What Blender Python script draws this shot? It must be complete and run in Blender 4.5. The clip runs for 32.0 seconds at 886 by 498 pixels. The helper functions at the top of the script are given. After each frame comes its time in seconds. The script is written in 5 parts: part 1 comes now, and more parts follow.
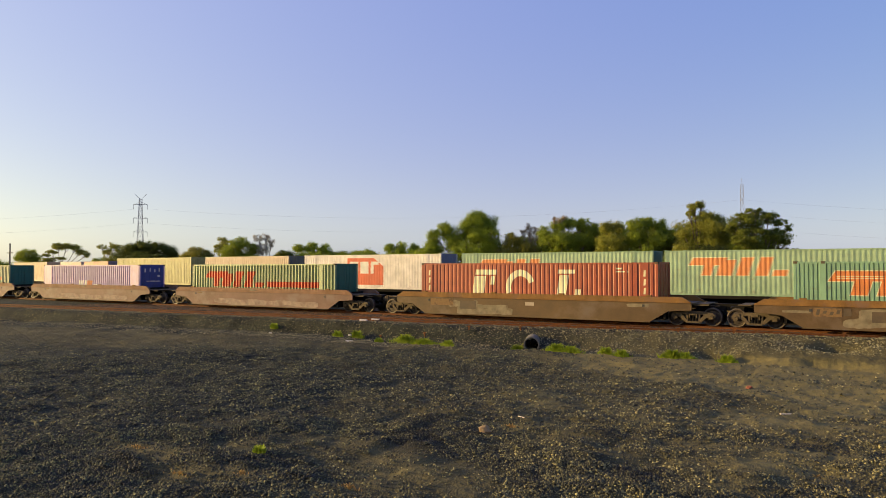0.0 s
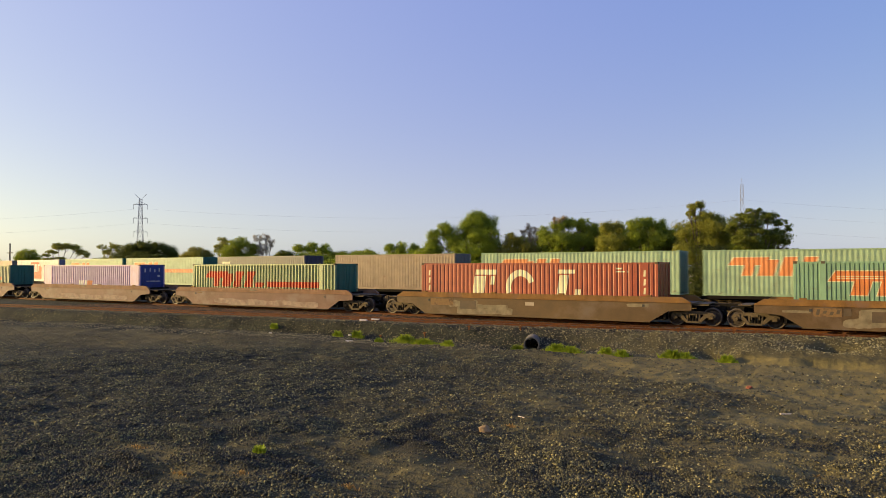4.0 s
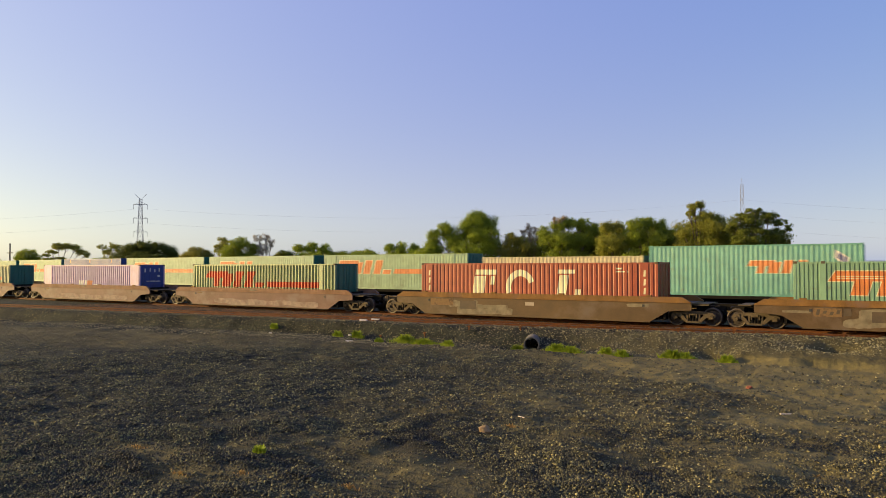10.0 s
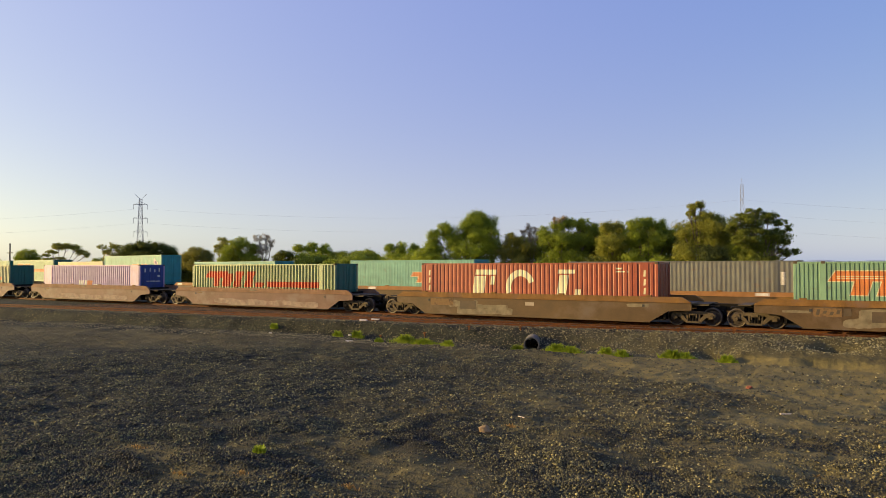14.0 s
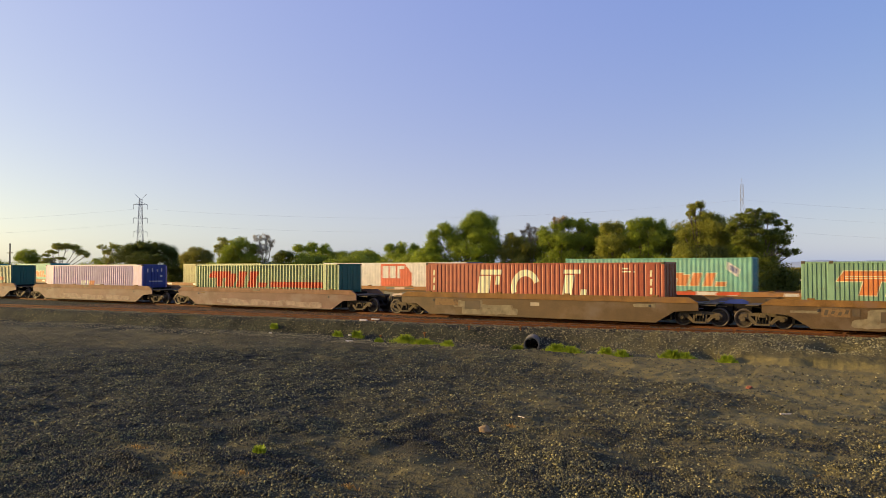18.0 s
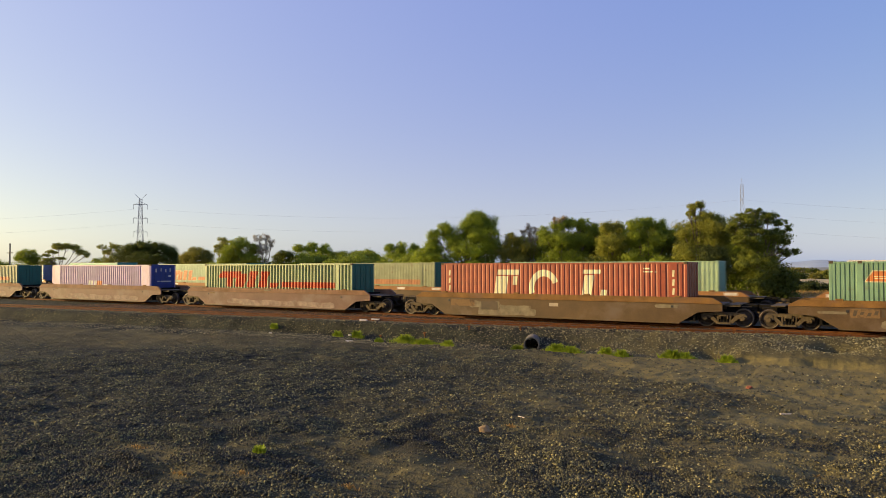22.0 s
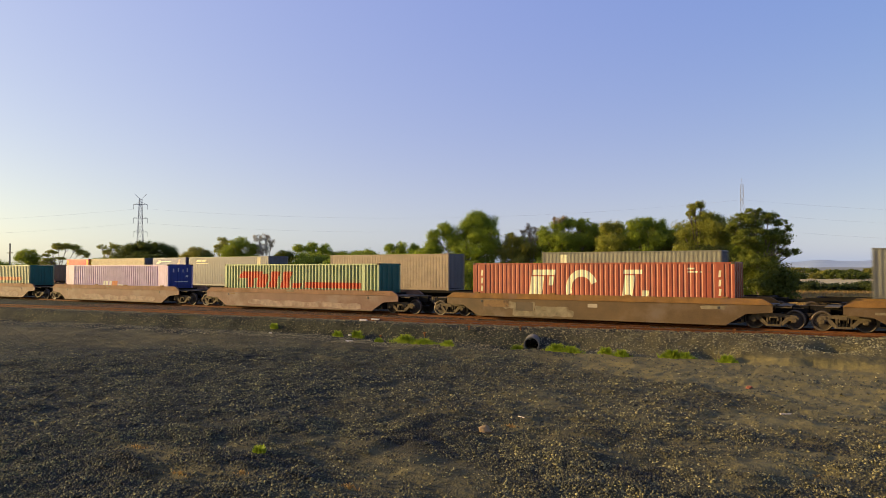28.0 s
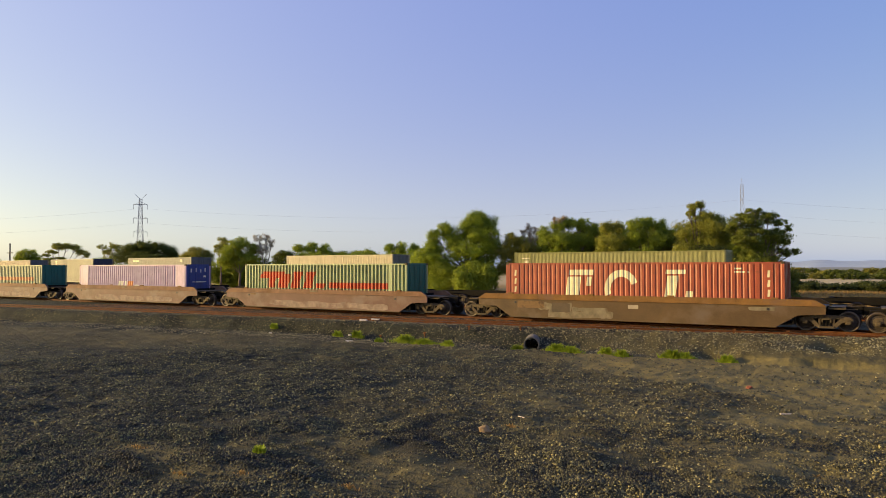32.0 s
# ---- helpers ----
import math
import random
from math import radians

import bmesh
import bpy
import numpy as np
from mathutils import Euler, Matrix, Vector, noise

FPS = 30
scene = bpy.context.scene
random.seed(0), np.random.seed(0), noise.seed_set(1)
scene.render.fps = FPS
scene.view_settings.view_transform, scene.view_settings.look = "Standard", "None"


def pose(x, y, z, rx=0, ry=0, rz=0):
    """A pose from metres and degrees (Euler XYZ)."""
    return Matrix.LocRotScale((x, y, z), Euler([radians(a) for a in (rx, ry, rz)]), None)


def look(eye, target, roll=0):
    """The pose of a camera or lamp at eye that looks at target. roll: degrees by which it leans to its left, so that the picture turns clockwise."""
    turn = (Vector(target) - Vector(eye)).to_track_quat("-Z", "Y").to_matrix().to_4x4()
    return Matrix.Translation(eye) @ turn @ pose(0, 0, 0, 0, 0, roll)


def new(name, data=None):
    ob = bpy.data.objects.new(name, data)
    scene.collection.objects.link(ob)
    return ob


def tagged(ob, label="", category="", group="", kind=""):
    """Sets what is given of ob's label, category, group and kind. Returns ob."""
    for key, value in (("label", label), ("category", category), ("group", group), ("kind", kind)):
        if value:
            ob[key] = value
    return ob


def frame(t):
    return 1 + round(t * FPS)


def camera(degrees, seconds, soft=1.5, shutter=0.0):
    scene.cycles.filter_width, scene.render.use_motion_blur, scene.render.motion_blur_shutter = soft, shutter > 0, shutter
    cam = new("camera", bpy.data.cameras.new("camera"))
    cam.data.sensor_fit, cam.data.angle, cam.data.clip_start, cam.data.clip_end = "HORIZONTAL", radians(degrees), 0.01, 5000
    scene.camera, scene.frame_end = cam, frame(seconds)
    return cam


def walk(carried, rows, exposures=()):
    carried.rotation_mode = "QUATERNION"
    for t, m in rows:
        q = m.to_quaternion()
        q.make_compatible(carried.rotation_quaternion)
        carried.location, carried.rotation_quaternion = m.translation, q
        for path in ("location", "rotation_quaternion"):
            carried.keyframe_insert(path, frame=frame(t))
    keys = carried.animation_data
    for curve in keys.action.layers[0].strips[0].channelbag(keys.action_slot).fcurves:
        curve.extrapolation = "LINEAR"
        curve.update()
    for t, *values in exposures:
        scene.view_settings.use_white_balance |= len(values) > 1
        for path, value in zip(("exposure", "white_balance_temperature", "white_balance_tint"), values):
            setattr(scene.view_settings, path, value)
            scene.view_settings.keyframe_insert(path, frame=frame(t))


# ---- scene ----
cam = camera(64.47, 32.0, soft=0.6, shutter=0.3)
EYE = (0.0, 0.0, 2.887)
AIM = (EYE[0] - 52.829, EYE[1] + 84.860, EYE[2] + 2.801)
walk(cam, [(0.0, look(EYE, AIM, 0.0)), (32.0, look(EYE, AIM, 0.0))], exposures=[(0.0, 0.5), (32.0, 0.5)])

# ---------------------------------------------------------------- world and sun
SUN_EL, SUN_FROM = 11.5, (-0.899, -0.438)          # low sun, down the line and a little behind the camera
world = bpy.data.worlds.new("evening_sky")
scene.world = world
world.use_nodes = True
wn, wl = world.node_tree.nodes, world.node_tree.links
sky = wn.new("ShaderNodeTexSky")
sky.sky_type = "NISHITA"
sky.sun_disc = False
sky.sun_elevation = radians(SUN_EL)
sky.sun_rotation = math.atan2(SUN_FROM[0], SUN_FROM[1]) + 2 * math.pi
sky.air_density, sky.dust_density, sky.ozone_density = 0.7, 0.9, 1.0
cast = wn.new("ShaderNodeMix")                    # cool tint of the evening sky
cast.data_type, cast.blend_type = "RGBA", "MULTIPLY"
cast.inputs[0].default_value = 1.0
cast.inputs[7].default_value = (0.95, 0.90, 0.36, 1.0)
wl.new(sky.outputs["Color"], cast.inputs[6])
haze = wn.new("ShaderNodeMix")                    # even evening haze over the whole sky
haze.data_type, haze.blend_type = "RGBA", "ADD"
haze.inputs[0].default_value = 1.0
haze.inputs[7].default_value = (1.03, 0.98, 3.5, 1.0)
wl.new(cast.outputs[2], haze.inputs[6])
# the low air: warmer towards the sun, darker and bluer away from it
air, axyz, up, low, side = wn.new("ShaderNodeTexCoord"), wn.new("ShaderNodeSeparateXYZ"), wn.new("ShaderNodeMath"), wn.new("ShaderNodeMath"), wn.new("ShaderNodeVectorMath")
up.operation, low.operation, side.operation = "MAXIMUM", "POWER", "DOT_PRODUCT"
up.inputs[1].default_value, low.inputs[0].default_value, side.inputs[1].default_value = 0.0, math.exp(-7.0), (*SUN_FROM, 0.0)
wl.new(air.outputs["Generated"], axyz.inputs[0])
wl.new(axyz.outputs[2], up.inputs[0])
wl.new(up.outputs[0], low.inputs[1])
wl.new(air.outputs["Generated"], side.inputs[0])
rim, both, rimside = wn.new("ShaderNodeMath"), wn.new("ShaderNodeMath"), wn.new("ShaderNodeMath")
rim.operation, both.operation, rimside.operation = "POWER", "MULTIPLY", "MULTIPLY"
rim.inputs[0].default_value = math.exp(-25.0)
wl.new(up.outputs[0], rim.inputs[1])
for node, level in ((both, low), (rimside, rim)):
    wl.new(level.outputs[0], node.inputs[0])
    wl.new(side.outputs["Value"], node.inputs[1])
total = haze.outputs[2]
for weight, tint in ((None, (-0.08, 0.2, 0.43)), (low.outputs[0], (0.2, -1.18, -1.48)), (side.outputs["Value"], (1.08, 0.75, 0.62)), (both.outputs[0], (-0.9, -0.5, -0.5)), (rim.outputs[0], (-1.05, 0.95, 0.75)), (rimside.outputs[0], (-0.95, -0.709, -1.2))):
    term = wn.new("ShaderNodeVectorMath")
    term.operation = "MULTIPLY_ADD"
    term.inputs[0].default_value, term.inputs[1].default_value = tint, (1.0, 1.0, 1.0)
    if weight:
        wl.new(weight, term.inputs[1])
    wl.new(total, term.inputs[2])
    total = term.outputs[0]
wl.new(total, wn["Background"].inputs["Color"])
wn["Background"].inputs["Strength"].default_value = 0.109
sun = new("sun", bpy.data.lights.new("sun", "SUN"))
sun.data.energy, sun.data.angle, sun.data.color = 5.0, radians(0.6), (1.0, 0.725, 0.33)
h = math.hypot(*SUN_FROM)
sdir = Vector((SUN_FROM[0] / h, SUN_FROM[1] / h, math.tan(radians(SUN_EL))))
sun.matrix_world = look(sdir * 200, (0, 0, 0))

# ---------------------------------------------------------------- materials


def mat(name, col, rough=0.6, metal=0.0, vary=0.25, scale=3.0, fine=60.0, bump=0.15, second=None, amount=0.0, rscale=0.8, coord="Object", spec=0.5):
    """Base colour with variation at two scales, an optional second colour in patches, and fine relief."""
    m = bpy.data.materials.new(name)
    m.use_nodes = True
    n, l = m.node_tree.nodes, m.node_tree.links
    bs = n["Principled BSDF"]
    tc = n.new("ShaderNodeTexCoord")
    n1, n2 = n.new("ShaderNodeTexNoise"), n.new("ShaderNodeTexNoise")
    n1.inputs["Scale"].default_value, n1.inputs["Detail"].default_value = scale, 6
    n2.inputs["Scale"].default_value, n2.inputs["Detail"].default_value = fine, 4
    for t in (n1, n2):
        l.new(tc.outputs[coord], t.inputs["Vector"])
    mix = n.new("ShaderNodeMix")
    mix.data_type = "RGBA"
    mix.inputs[6].default_value = (*[c * (1 - vary) for c in col], 1)
    mix.inputs[7].default_value = (*[min(1, c * (1 + vary)) for c in col], 1)
    add = n.new("ShaderNodeMath")
    add.operation = "MULTIPLY_ADD"
    l.new(n2.outputs["Fac"], add.inputs[0])
    add.inputs[1].default_value = 0.4
    l.new(n1.outputs["Fac"], add.inputs[2])
    sub = n.new("ShaderNodeMath")
    sub.operation, sub.use_clamp = "MULTIPLY_ADD", True
    l.new(add.outputs[0], sub.inputs[0])
    sub.inputs[1].default_value, sub.inputs[2].default_value = 2.2, -1.04
    l.new(sub.outputs[0], mix.inputs[0])
    out = mix.outputs[2]
    if second:
        n3 = n.new("ShaderNodeTexNoise")
        n3.inputs["Scale"].default_value, n3.inputs["Detail"].default_value, n3.inputs["Roughness"].default_value = rscale, 8, 0.65
        l.new(tc.outputs[coord], n3.inputs["Vector"])
        ramp = n.new("ShaderNodeMapRange")
        ramp.inputs[1].default_value, ramp.inputs[2].default_value = 0.62 - amount * 0.4, 0.78 - amount * 0.4
        l.new(n3.outputs["Fac"], ramp.inputs[0])
        mx = n.new("ShaderNodeMix")
        mx.data_type = "RGBA"
        l.new(ramp.outputs[0], mx.inputs[0])
        l.new(out, mx.inputs[6])
        mx.inputs[7].default_value = (*second, 1)
        out = mx.outputs[2]
    l.new(out, bs.inputs["Base Color"])
    rr = n.new("ShaderNodeMapRange")
    rr.inputs[3].default_value, rr.inputs[4].default_value = max(0.05, rough - 0.12), min(1, rough + 0.12)
    l.new(n1.outputs["Fac"], rr.inputs[0])
    l.new(rr.outputs[0], bs.inputs["Roughness"])
    bs.inputs["Metallic"].default_value = metal
    bs.inputs["Specular IOR Level"].default_value = spec
    if bump:
        bp = n.new("ShaderNodeBump")
        bp.inputs["Strength"].default_value, bp.inputs["Distance"].default_value = bump, 0.02
        l.new(n2.outputs["Fac"], bp.inputs["Height"])
        l.new(bp.outputs[0], bs.inputs["Normal"])
    return m


RUST = (0.16, 0.065, 0.03)


def paint(name, col, rusty=0.1, rough=0.48, spec=0.45):
    m = mat(name, [c * 0.86 for c in col], rough, 0.0, 0.18, 1.3, 25.0, 0.03, RUST, rusty, 1.6, spec=spec)
    # rain streaks of grime running down the sheet
    n, l = m.node_tree.nodes, m.node_tree.links
    bs = n["Principled BSDF"]
    tc, mp, ns, mr, mx = n.new("ShaderNodeTexCoord"), n.new("ShaderNodeMapping"), n.new("ShaderNodeTexNoise"), n.new("ShaderNodeMapRange"), n.new("ShaderNodeMix")
    mp.inputs["Scale"].default_value = (4.5, 4.5, 0.5)
    ns.inputs["Scale"].default_value, ns.inputs["Detail"].default_value, ns.inputs["Roughness"].default_value = 1.0, 7, 0.6
    mr.inputs[1].default_value, mr.inputs[2].default_value, mr.inputs[4].default_value = 0.48, 0.78, 0.7
    mx.data_type = "RGBA"
    l.new(tc.outputs["Object"], mp.inputs["Vector"])
    l.new(mp.outputs[0], ns.inputs["Vector"])
    l.new(ns.outputs["Fac"], mr.inputs[0])
    l.new(mr.outputs[0], mx.inputs[0])
    l.new(bs.inputs["Base Color"].links[0].from_socket, mx.inputs[6])
    mx.inputs[7].default_value = (col[0] * 0.4 + 0.02, col[1] * 0.38 + 0.012, col[2] * 0.36 + 0.006, 1)
    l.new(mx.outputs[2], bs.inputs["Base Color"])
    return m


P = {
    "red": paint("red_oxide_paint", (0.35, 0.075, 0.03)), "green": paint("pale_green_paint", (0.29, 0.41, 0.235), 0.05),
    "green2": paint("faded_green_paint", (0.26, 0.285, 0.14), 0.12), "seagreen": paint("sea_green_paint", (0.17, 0.40, 0.29), 0.03),
    "palegreen": paint("yellowed_green_paint", (0.37, 0.43, 0.21), 0.06), "nearteal": paint("near_green_paint", (0.225, 0.37, 0.215), 0.05), "teal": paint("teal_paint", (0.012, 0.13, 0.10), 0.03), "seateal": paint("bright_teal_paint", (0.03, 0.28, 0.29), 0.02),
    # violet: sun sheen on a blue box's sides, put into the paint colour
    "violet": paint("sheen_lilac_paint", (0.42, 0.285, 0.46), 0.05), "blue": paint("blue_paint", (0.02, 0.045, 0.25), 0.03, 0.46, 0.5),
    "cream": paint("cream_paint", (0.57, 0.475, 0.27), 0.06), "white": paint("white_paint", (0.74, 0.67, 0.57), 0.05),
    "tan": paint("tan_paint", (0.50, 0.365, 0.24), 0.06), "salmon": paint("salmon_paint", (0.62, 0.36, 0.22), 0.04),
    "olive": paint("olive_yellow_paint", (0.36, 0.33, 0.12), 0.08), "brown": paint("faded_brown_paint", (0.29, 0.205, 0.125), 0.1),
    "grey": paint("grey_paint", (0.145, 0.142, 0.118), 0.1), "greyolive": paint("olive_grey_paint", (0.19, 0.175, 0.12), 0.1),
    "darkgrey": paint("dark_grey_paint", (0.115, 0.11, 0.128), 0.08, 0.46, 0.5), "olivegreen": paint("olive_green_paint", (0.24, 0.23, 0.06), 0.06),
    "scarlet": paint("scarlet_paint", (0.60, 0.052, 0.065), 0.03), "slate": paint("slate_blue_paint", (0.16, 0.16, 0.27), 0.06, 0.46, 0.5),
    "yellowstripe": paint("yellow_paint", (0.75, 0.42, 0.03), 0.02), "orange": paint("orange_paint", (0.66, 0.21, 0.05), 0.02),
    "redorange": paint("red_orange_paint", (0.66, 0.10, 0.03), 0.02), "fadedorange": paint("faded_orange_paint", (0.50, 0.19, 0.06), 0.1), "creamletter": paint("cream_lettering_paint", (0.76, 0.68, 0.40), 0.02), "pinkwhite": paint("pinkish_white_paint", (0.62, 0.47, 0.38), 0.04),
    "pink": paint("pink_spray_paint", (0.50, 0.20, 0.33), 0.02), "darkblue": paint("dark_blue_paint", (0.02, 0.025, 0.07), 0.04), "steelblack": mat("black_steel", (0.03, 0.027, 0.024), 0.6, 0.2),
}
WAGON = mat("dusty_brown_wagon_paint", (0.094, 0.056, 0.022), 0.6, 0, 0.25, 0.9, 18, 0.08, (0.125, 0.088, 0.058), 0.2, 0.45, spec=0.3)
WAGONTOP = mat("rusty_ochre_rail_paint", (0.185, 0.094, 0.026), 0.75, 0, 0.3, 1.5, 18, 0.1, (0.16, 0.09, 0.05), 0.25, 1.2, spec=0.2)
CASTING = mat("dusty_cast_steel", (0.094, 0.068, 0.036), 0.8, 0.1, 0.3, 5, 40, 0.2, spec=0.25)
WHEEL = mat("worn_wheel_steel", (0.042, 0.028, 0.015), 0.65, 0.2, 0.3, 5, 40, 0.1)
BRIGHT = mat("polished_wheel_rim_steel", (0.12, 0.088, 0.055), 0.5, 0.4, 0.2, 6, 40, 0.05)
UNDER = mat("grimy_underframe_steel", (0.013, 0.011, 0.008), 0.9, 0.0, 0.3, 4, 30, 0.1, spec=0.1)
RAIL = mat("rusted_rail_steel", (0.125, 0.045, 0.013), 0.8, 0.0, 0.3, 3, 30, 0.2, spec=0.2)
SLEEPER = mat("rusty_sleeper", (0.06, 0.033, 0.017), 0.9, 0, 0.3, 4, 30, 0.2)
CONCRETE = mat("weathered_concrete_pipe", (0.115, 0.105, 0.08), 0.85, 0, 0.25, 4, 40, 0.2)
BARK = mat("grey_brown_bark", (0.16, 0.12, 0.085), 0.9, 0, 0.3, 3, 20, 0.3)
GALV = mat("galvanised_lattice_steel", (0.30, 0.30, 0.30), 0.6, 0.3, 0.1, 1, 8, 0.0)
DEADWOOD = mat("bleached_dead_wood", (0.30, 0.26, 0.22), 0.9, 0, 0.3, 3, 20, 0.2)
TIMBER = mat("grey_timber_pole", (0.16, 0.13, 0.10), 0.9)
WIRE = mat("overhead_wire", (0.5, 0.5, 0.52), 0.7, 0.0)


def leafmat(name, col, dark=0.72):
    m = bpy.data.materials.new(name)
    m.use_nodes = True
    n, l = m.node_tree.nodes, m.node_tree.links
    bs = n["Principled BSDF"]
    geo, spot, half = n.new("ShaderNodeNewGeometry"), n.new("ShaderNodeTexNoise"), n.new("ShaderNodeMath")
    spot.inputs["Scale"].default_value, spot.inputs["Detail"].default_value = 0.9, 3
    l.new(geo.outputs["Position"], spot.inputs["Vector"])
    half.operation, half.use_clamp = "MULTIPLY_ADD", True       # sprays of younger and older leaves
    l.new(spot.outputs["Fac"], half.inputs[0])
    half.inputs[1].default_value = 2.4
    less = n.new("ShaderNodeMath")
    less.operation = "MULTIPLY_ADD"
    l.new(geo.outputs["Random Per Island"], less.inputs[0])
    less.inputs[1].default_value, less.inputs[2].default_value = 0.5, -0.95
    l.new(less.outputs[0], half.inputs[2])
    mix = n.new("ShaderNodeMix")
    mix.data_type = "RGBA"
    mix.inputs[6].default_value = (*[c * dark for c in col], 1)
    mix.inputs[7].default_value = (col[0] * 1.3, col[1] * 1.17, col[2], 1)
    l.new(half.outputs[0], mix.inputs[0])
    l.new(mix.outputs[2], bs.inputs["Base Color"])
    bs.inputs["Roughness"].default_value = 0.6
    bs.inputs["Specular IOR Level"].default_value = 0.2
    tr = n.new("ShaderNodeBsdfTranslucent")
    l.new(mix.outputs[2], tr.inputs["Color"])
    sh = n.new("ShaderNodeMixShader")
    sh.inputs[0].default_value = 0.48
    l.new(bs.outputs[0], sh.inputs[1])
    l.new(tr.outputs[0], sh.inputs[2])
    l.new(sh.outputs[0], n["Material Output"].inputs["Surface"])
    return m


LEAF = {"fresh": leafmat("fresh_green_leaves", (0.26, 0.34, 0.03)), "mid": leafmat("mid_green_leaves", (0.25, 0.32, 0.033)),
        "dark": leafmat("dark_green_needles", (0.10, 0.13, 0.02)), "pine": leafmat("sunlit_pine_needles", (0.165, 0.205, 0.03), 0.6), "olive": leafmat("olive_gum_leaves", (0.27, 0.29, 0.045)),
        "grey": leafmat("grey_dry_twigs", (0.36, 0.35, 0.29)), "twig": leafmat("reddish_dry_twigs", (0.32, 0.25, 0.15)), "brownish": leafmat("brownish_green_leaves", (0.25, 0.25, 0.045)),
        "hedge": leafmat("dark_hedge_leaves", (0.065, 0.085, 0.018)), "weed": leafmat("bright_weed_blades", (0.29, 0.39, 0.03), 0.55), "straw": leafmat("dry_grass_blades", (0.36, 0.25, 0.09), 0.6)}

# ---------------------------------------------------------------- mesh helpers
CACHE = {}


def mesh_of(name, verts, faces, material, smooth=False):
    me = bpy.data.meshes.new(name)
    me.from_pydata(verts, [], faces)
    me.materials.append(material)
    if smooth:
        me.polygons.foreach_set("use_smooth", [True] * len(me.polygons))
    me.update()
    return me


def mput(name, me, parent=None, m=None):
    ob = new(name, me)
    if parent:
        ob.parent = parent
    if m is not None:
        ob.matrix_basis = m
    return ob


def thing(name, m, label, category, group="", kind=""):
    ob = new(name)
    ob.empty_display_size = 0.3
    ob.matrix_basis = m
    return tagged(ob, label, category, group, kind)


class Soup:
    """Collects boxes, prisms, tubes and the like into one mesh."""

    def __init__(self):
        self.v, self.f = [], []

    def add(self, verts, faces):
        o = len(self.v)
        self.v += [tuple(v) for v in verts]
        self.f += [tuple(i + o for i in f) for f in faces]
        return self

    def box(self, x0, x1, y0, y1, z0, z1, c=0.0):
        """A box, with its upright edges chamfered by c."""
        if c <= 0:
            return self.add([(x, y, z) for x in (x0, x1) for y in (y0, y1) for z in (z0, z1)],
                            [(0, 1, 3, 2), (4, 6, 7, 5), (0, 4, 5, 1), (2, 3, 7, 6), (0, 2, 6, 4), (1, 5, 7, 3)])
        return self.prism([(x0 + c, y0), (x1 - c, y0), (x1, y0 + c), (x1, y1 - c), (x1 - c, y1), (x0 + c, y1), (x0, y1 - c), (x0, y0 + c)], z0, z1, "z")

    def prism(self, poly, a, b, axis="y"):
        """A polygon, counter-clockwise in its plane, pushed from a to b along the axis."""
        n = len(poly)
        put = {"y": lambda p, t: (p[0], t, p[1]), "z": lambda p, t: (p[0], p[1], t), "x": lambda p, t: (t, p[0], p[1])}[axis]
        vs = [put(p, a) for p in poly] + [put(p, b) for p in poly]
        fs = [tuple(range(n)) if axis == "y" else tuple(reversed(range(n))), tuple(reversed(range(n, 2 * n))) if axis == "y" else tuple(range(n, 2 * n))]
        for i in range(n):
            j = (i + 1) % n
            fs.append((i, n + i, n + j, j) if axis == "y" else (i, j, n + j, n + i))
        return self.add(vs, fs)

    def tube(self, a, b, r, r2=None, n=8, caps=True):
        a, b = Vector(a), Vector(b)
        r2 = r if r2 is None else r2
        d = (b - a).normalized()
        s = d.orthogonal().normalized()
        t = d.cross(s)
        ring = [s * math.cos(2 * math.pi * k / n) + t * math.sin(2 * math.pi * k / n) for k in range(n)]
        vs = [a + q * r for q in ring] + [b + q * r2 for q in ring]
        fs = [(k, (k + 1) % n, n + (k + 1) % n, n + k) for k in range(n)]
        if caps:
            fs += [tuple(reversed(range(n))), tuple(range(n, 2 * n))]
        return self.add(vs, fs)

    def lathe(self, prof, n=24, axis="y"):
        """Turns (radius, height) pairs round the axis through the origin."""
        vs, fs = [], []
        for r, hh in prof:
            for k in range(n):
                a = 2 * math.pi * k / n
                vs.append((r * math.cos(a), hh, r * math.sin(a)) if axis == "y" else (r * math.cos(a), r * math.sin(a), hh))
        for i in range(len(prof) - 1):
            for k in range(n):
                j = (k + 1) % n
                q = (i * n + k, i * n + j, (i + 1) * n + j, (i + 1) * n + k)
                fs.append(tuple(reversed(q)) if axis == "y" else q)
        return self.add(vs, fs)

    def mesh(self, name, material, smooth=False):
        return mesh_of(name, self.v, self.f, material, smooth)

    def put(self, name, material, parent, label="", m=None, smooth=False):
        ob = mput(name, self.mesh(name, material, smooth), parent, m)
        if label:
            ob["label"] = label
        return ob


# ---------------------------------------------------------------- ground
SIDING = [(-200.0, 15.0), (-57.7, 29.0), (-30.6, 31.9), (-20.4, 32.9), (-12.5, 34.1), (-6.0, 35.3), (2.0, 36.5), (60.0, 36.7)]
TRACK_NEAR, TRACK_FAR, RAILTOP = 37.81, 48.02, 0.0


def bend(s):
    """How far the far track swings away from the near one, and its slope, at s along the line."""
    if s > -28:
        return 0.0, 0.0
    if s > -105:
        return 0.0011 * (s + 28) ** 2, 0.0022 * (s + 28)
    return 0.0011 * 77 ** 2 - 0.1 * (s + 105), -0.1


def siding(x):
    return float(np.interp(x, [a for a, _ in SIDING], [b for _, b in SIDING]))


def sm(a, b, t):
    t = min(1.0, max(0.0, (t - a) / (b - a)))
    return t * t * (3 - 2 * t)


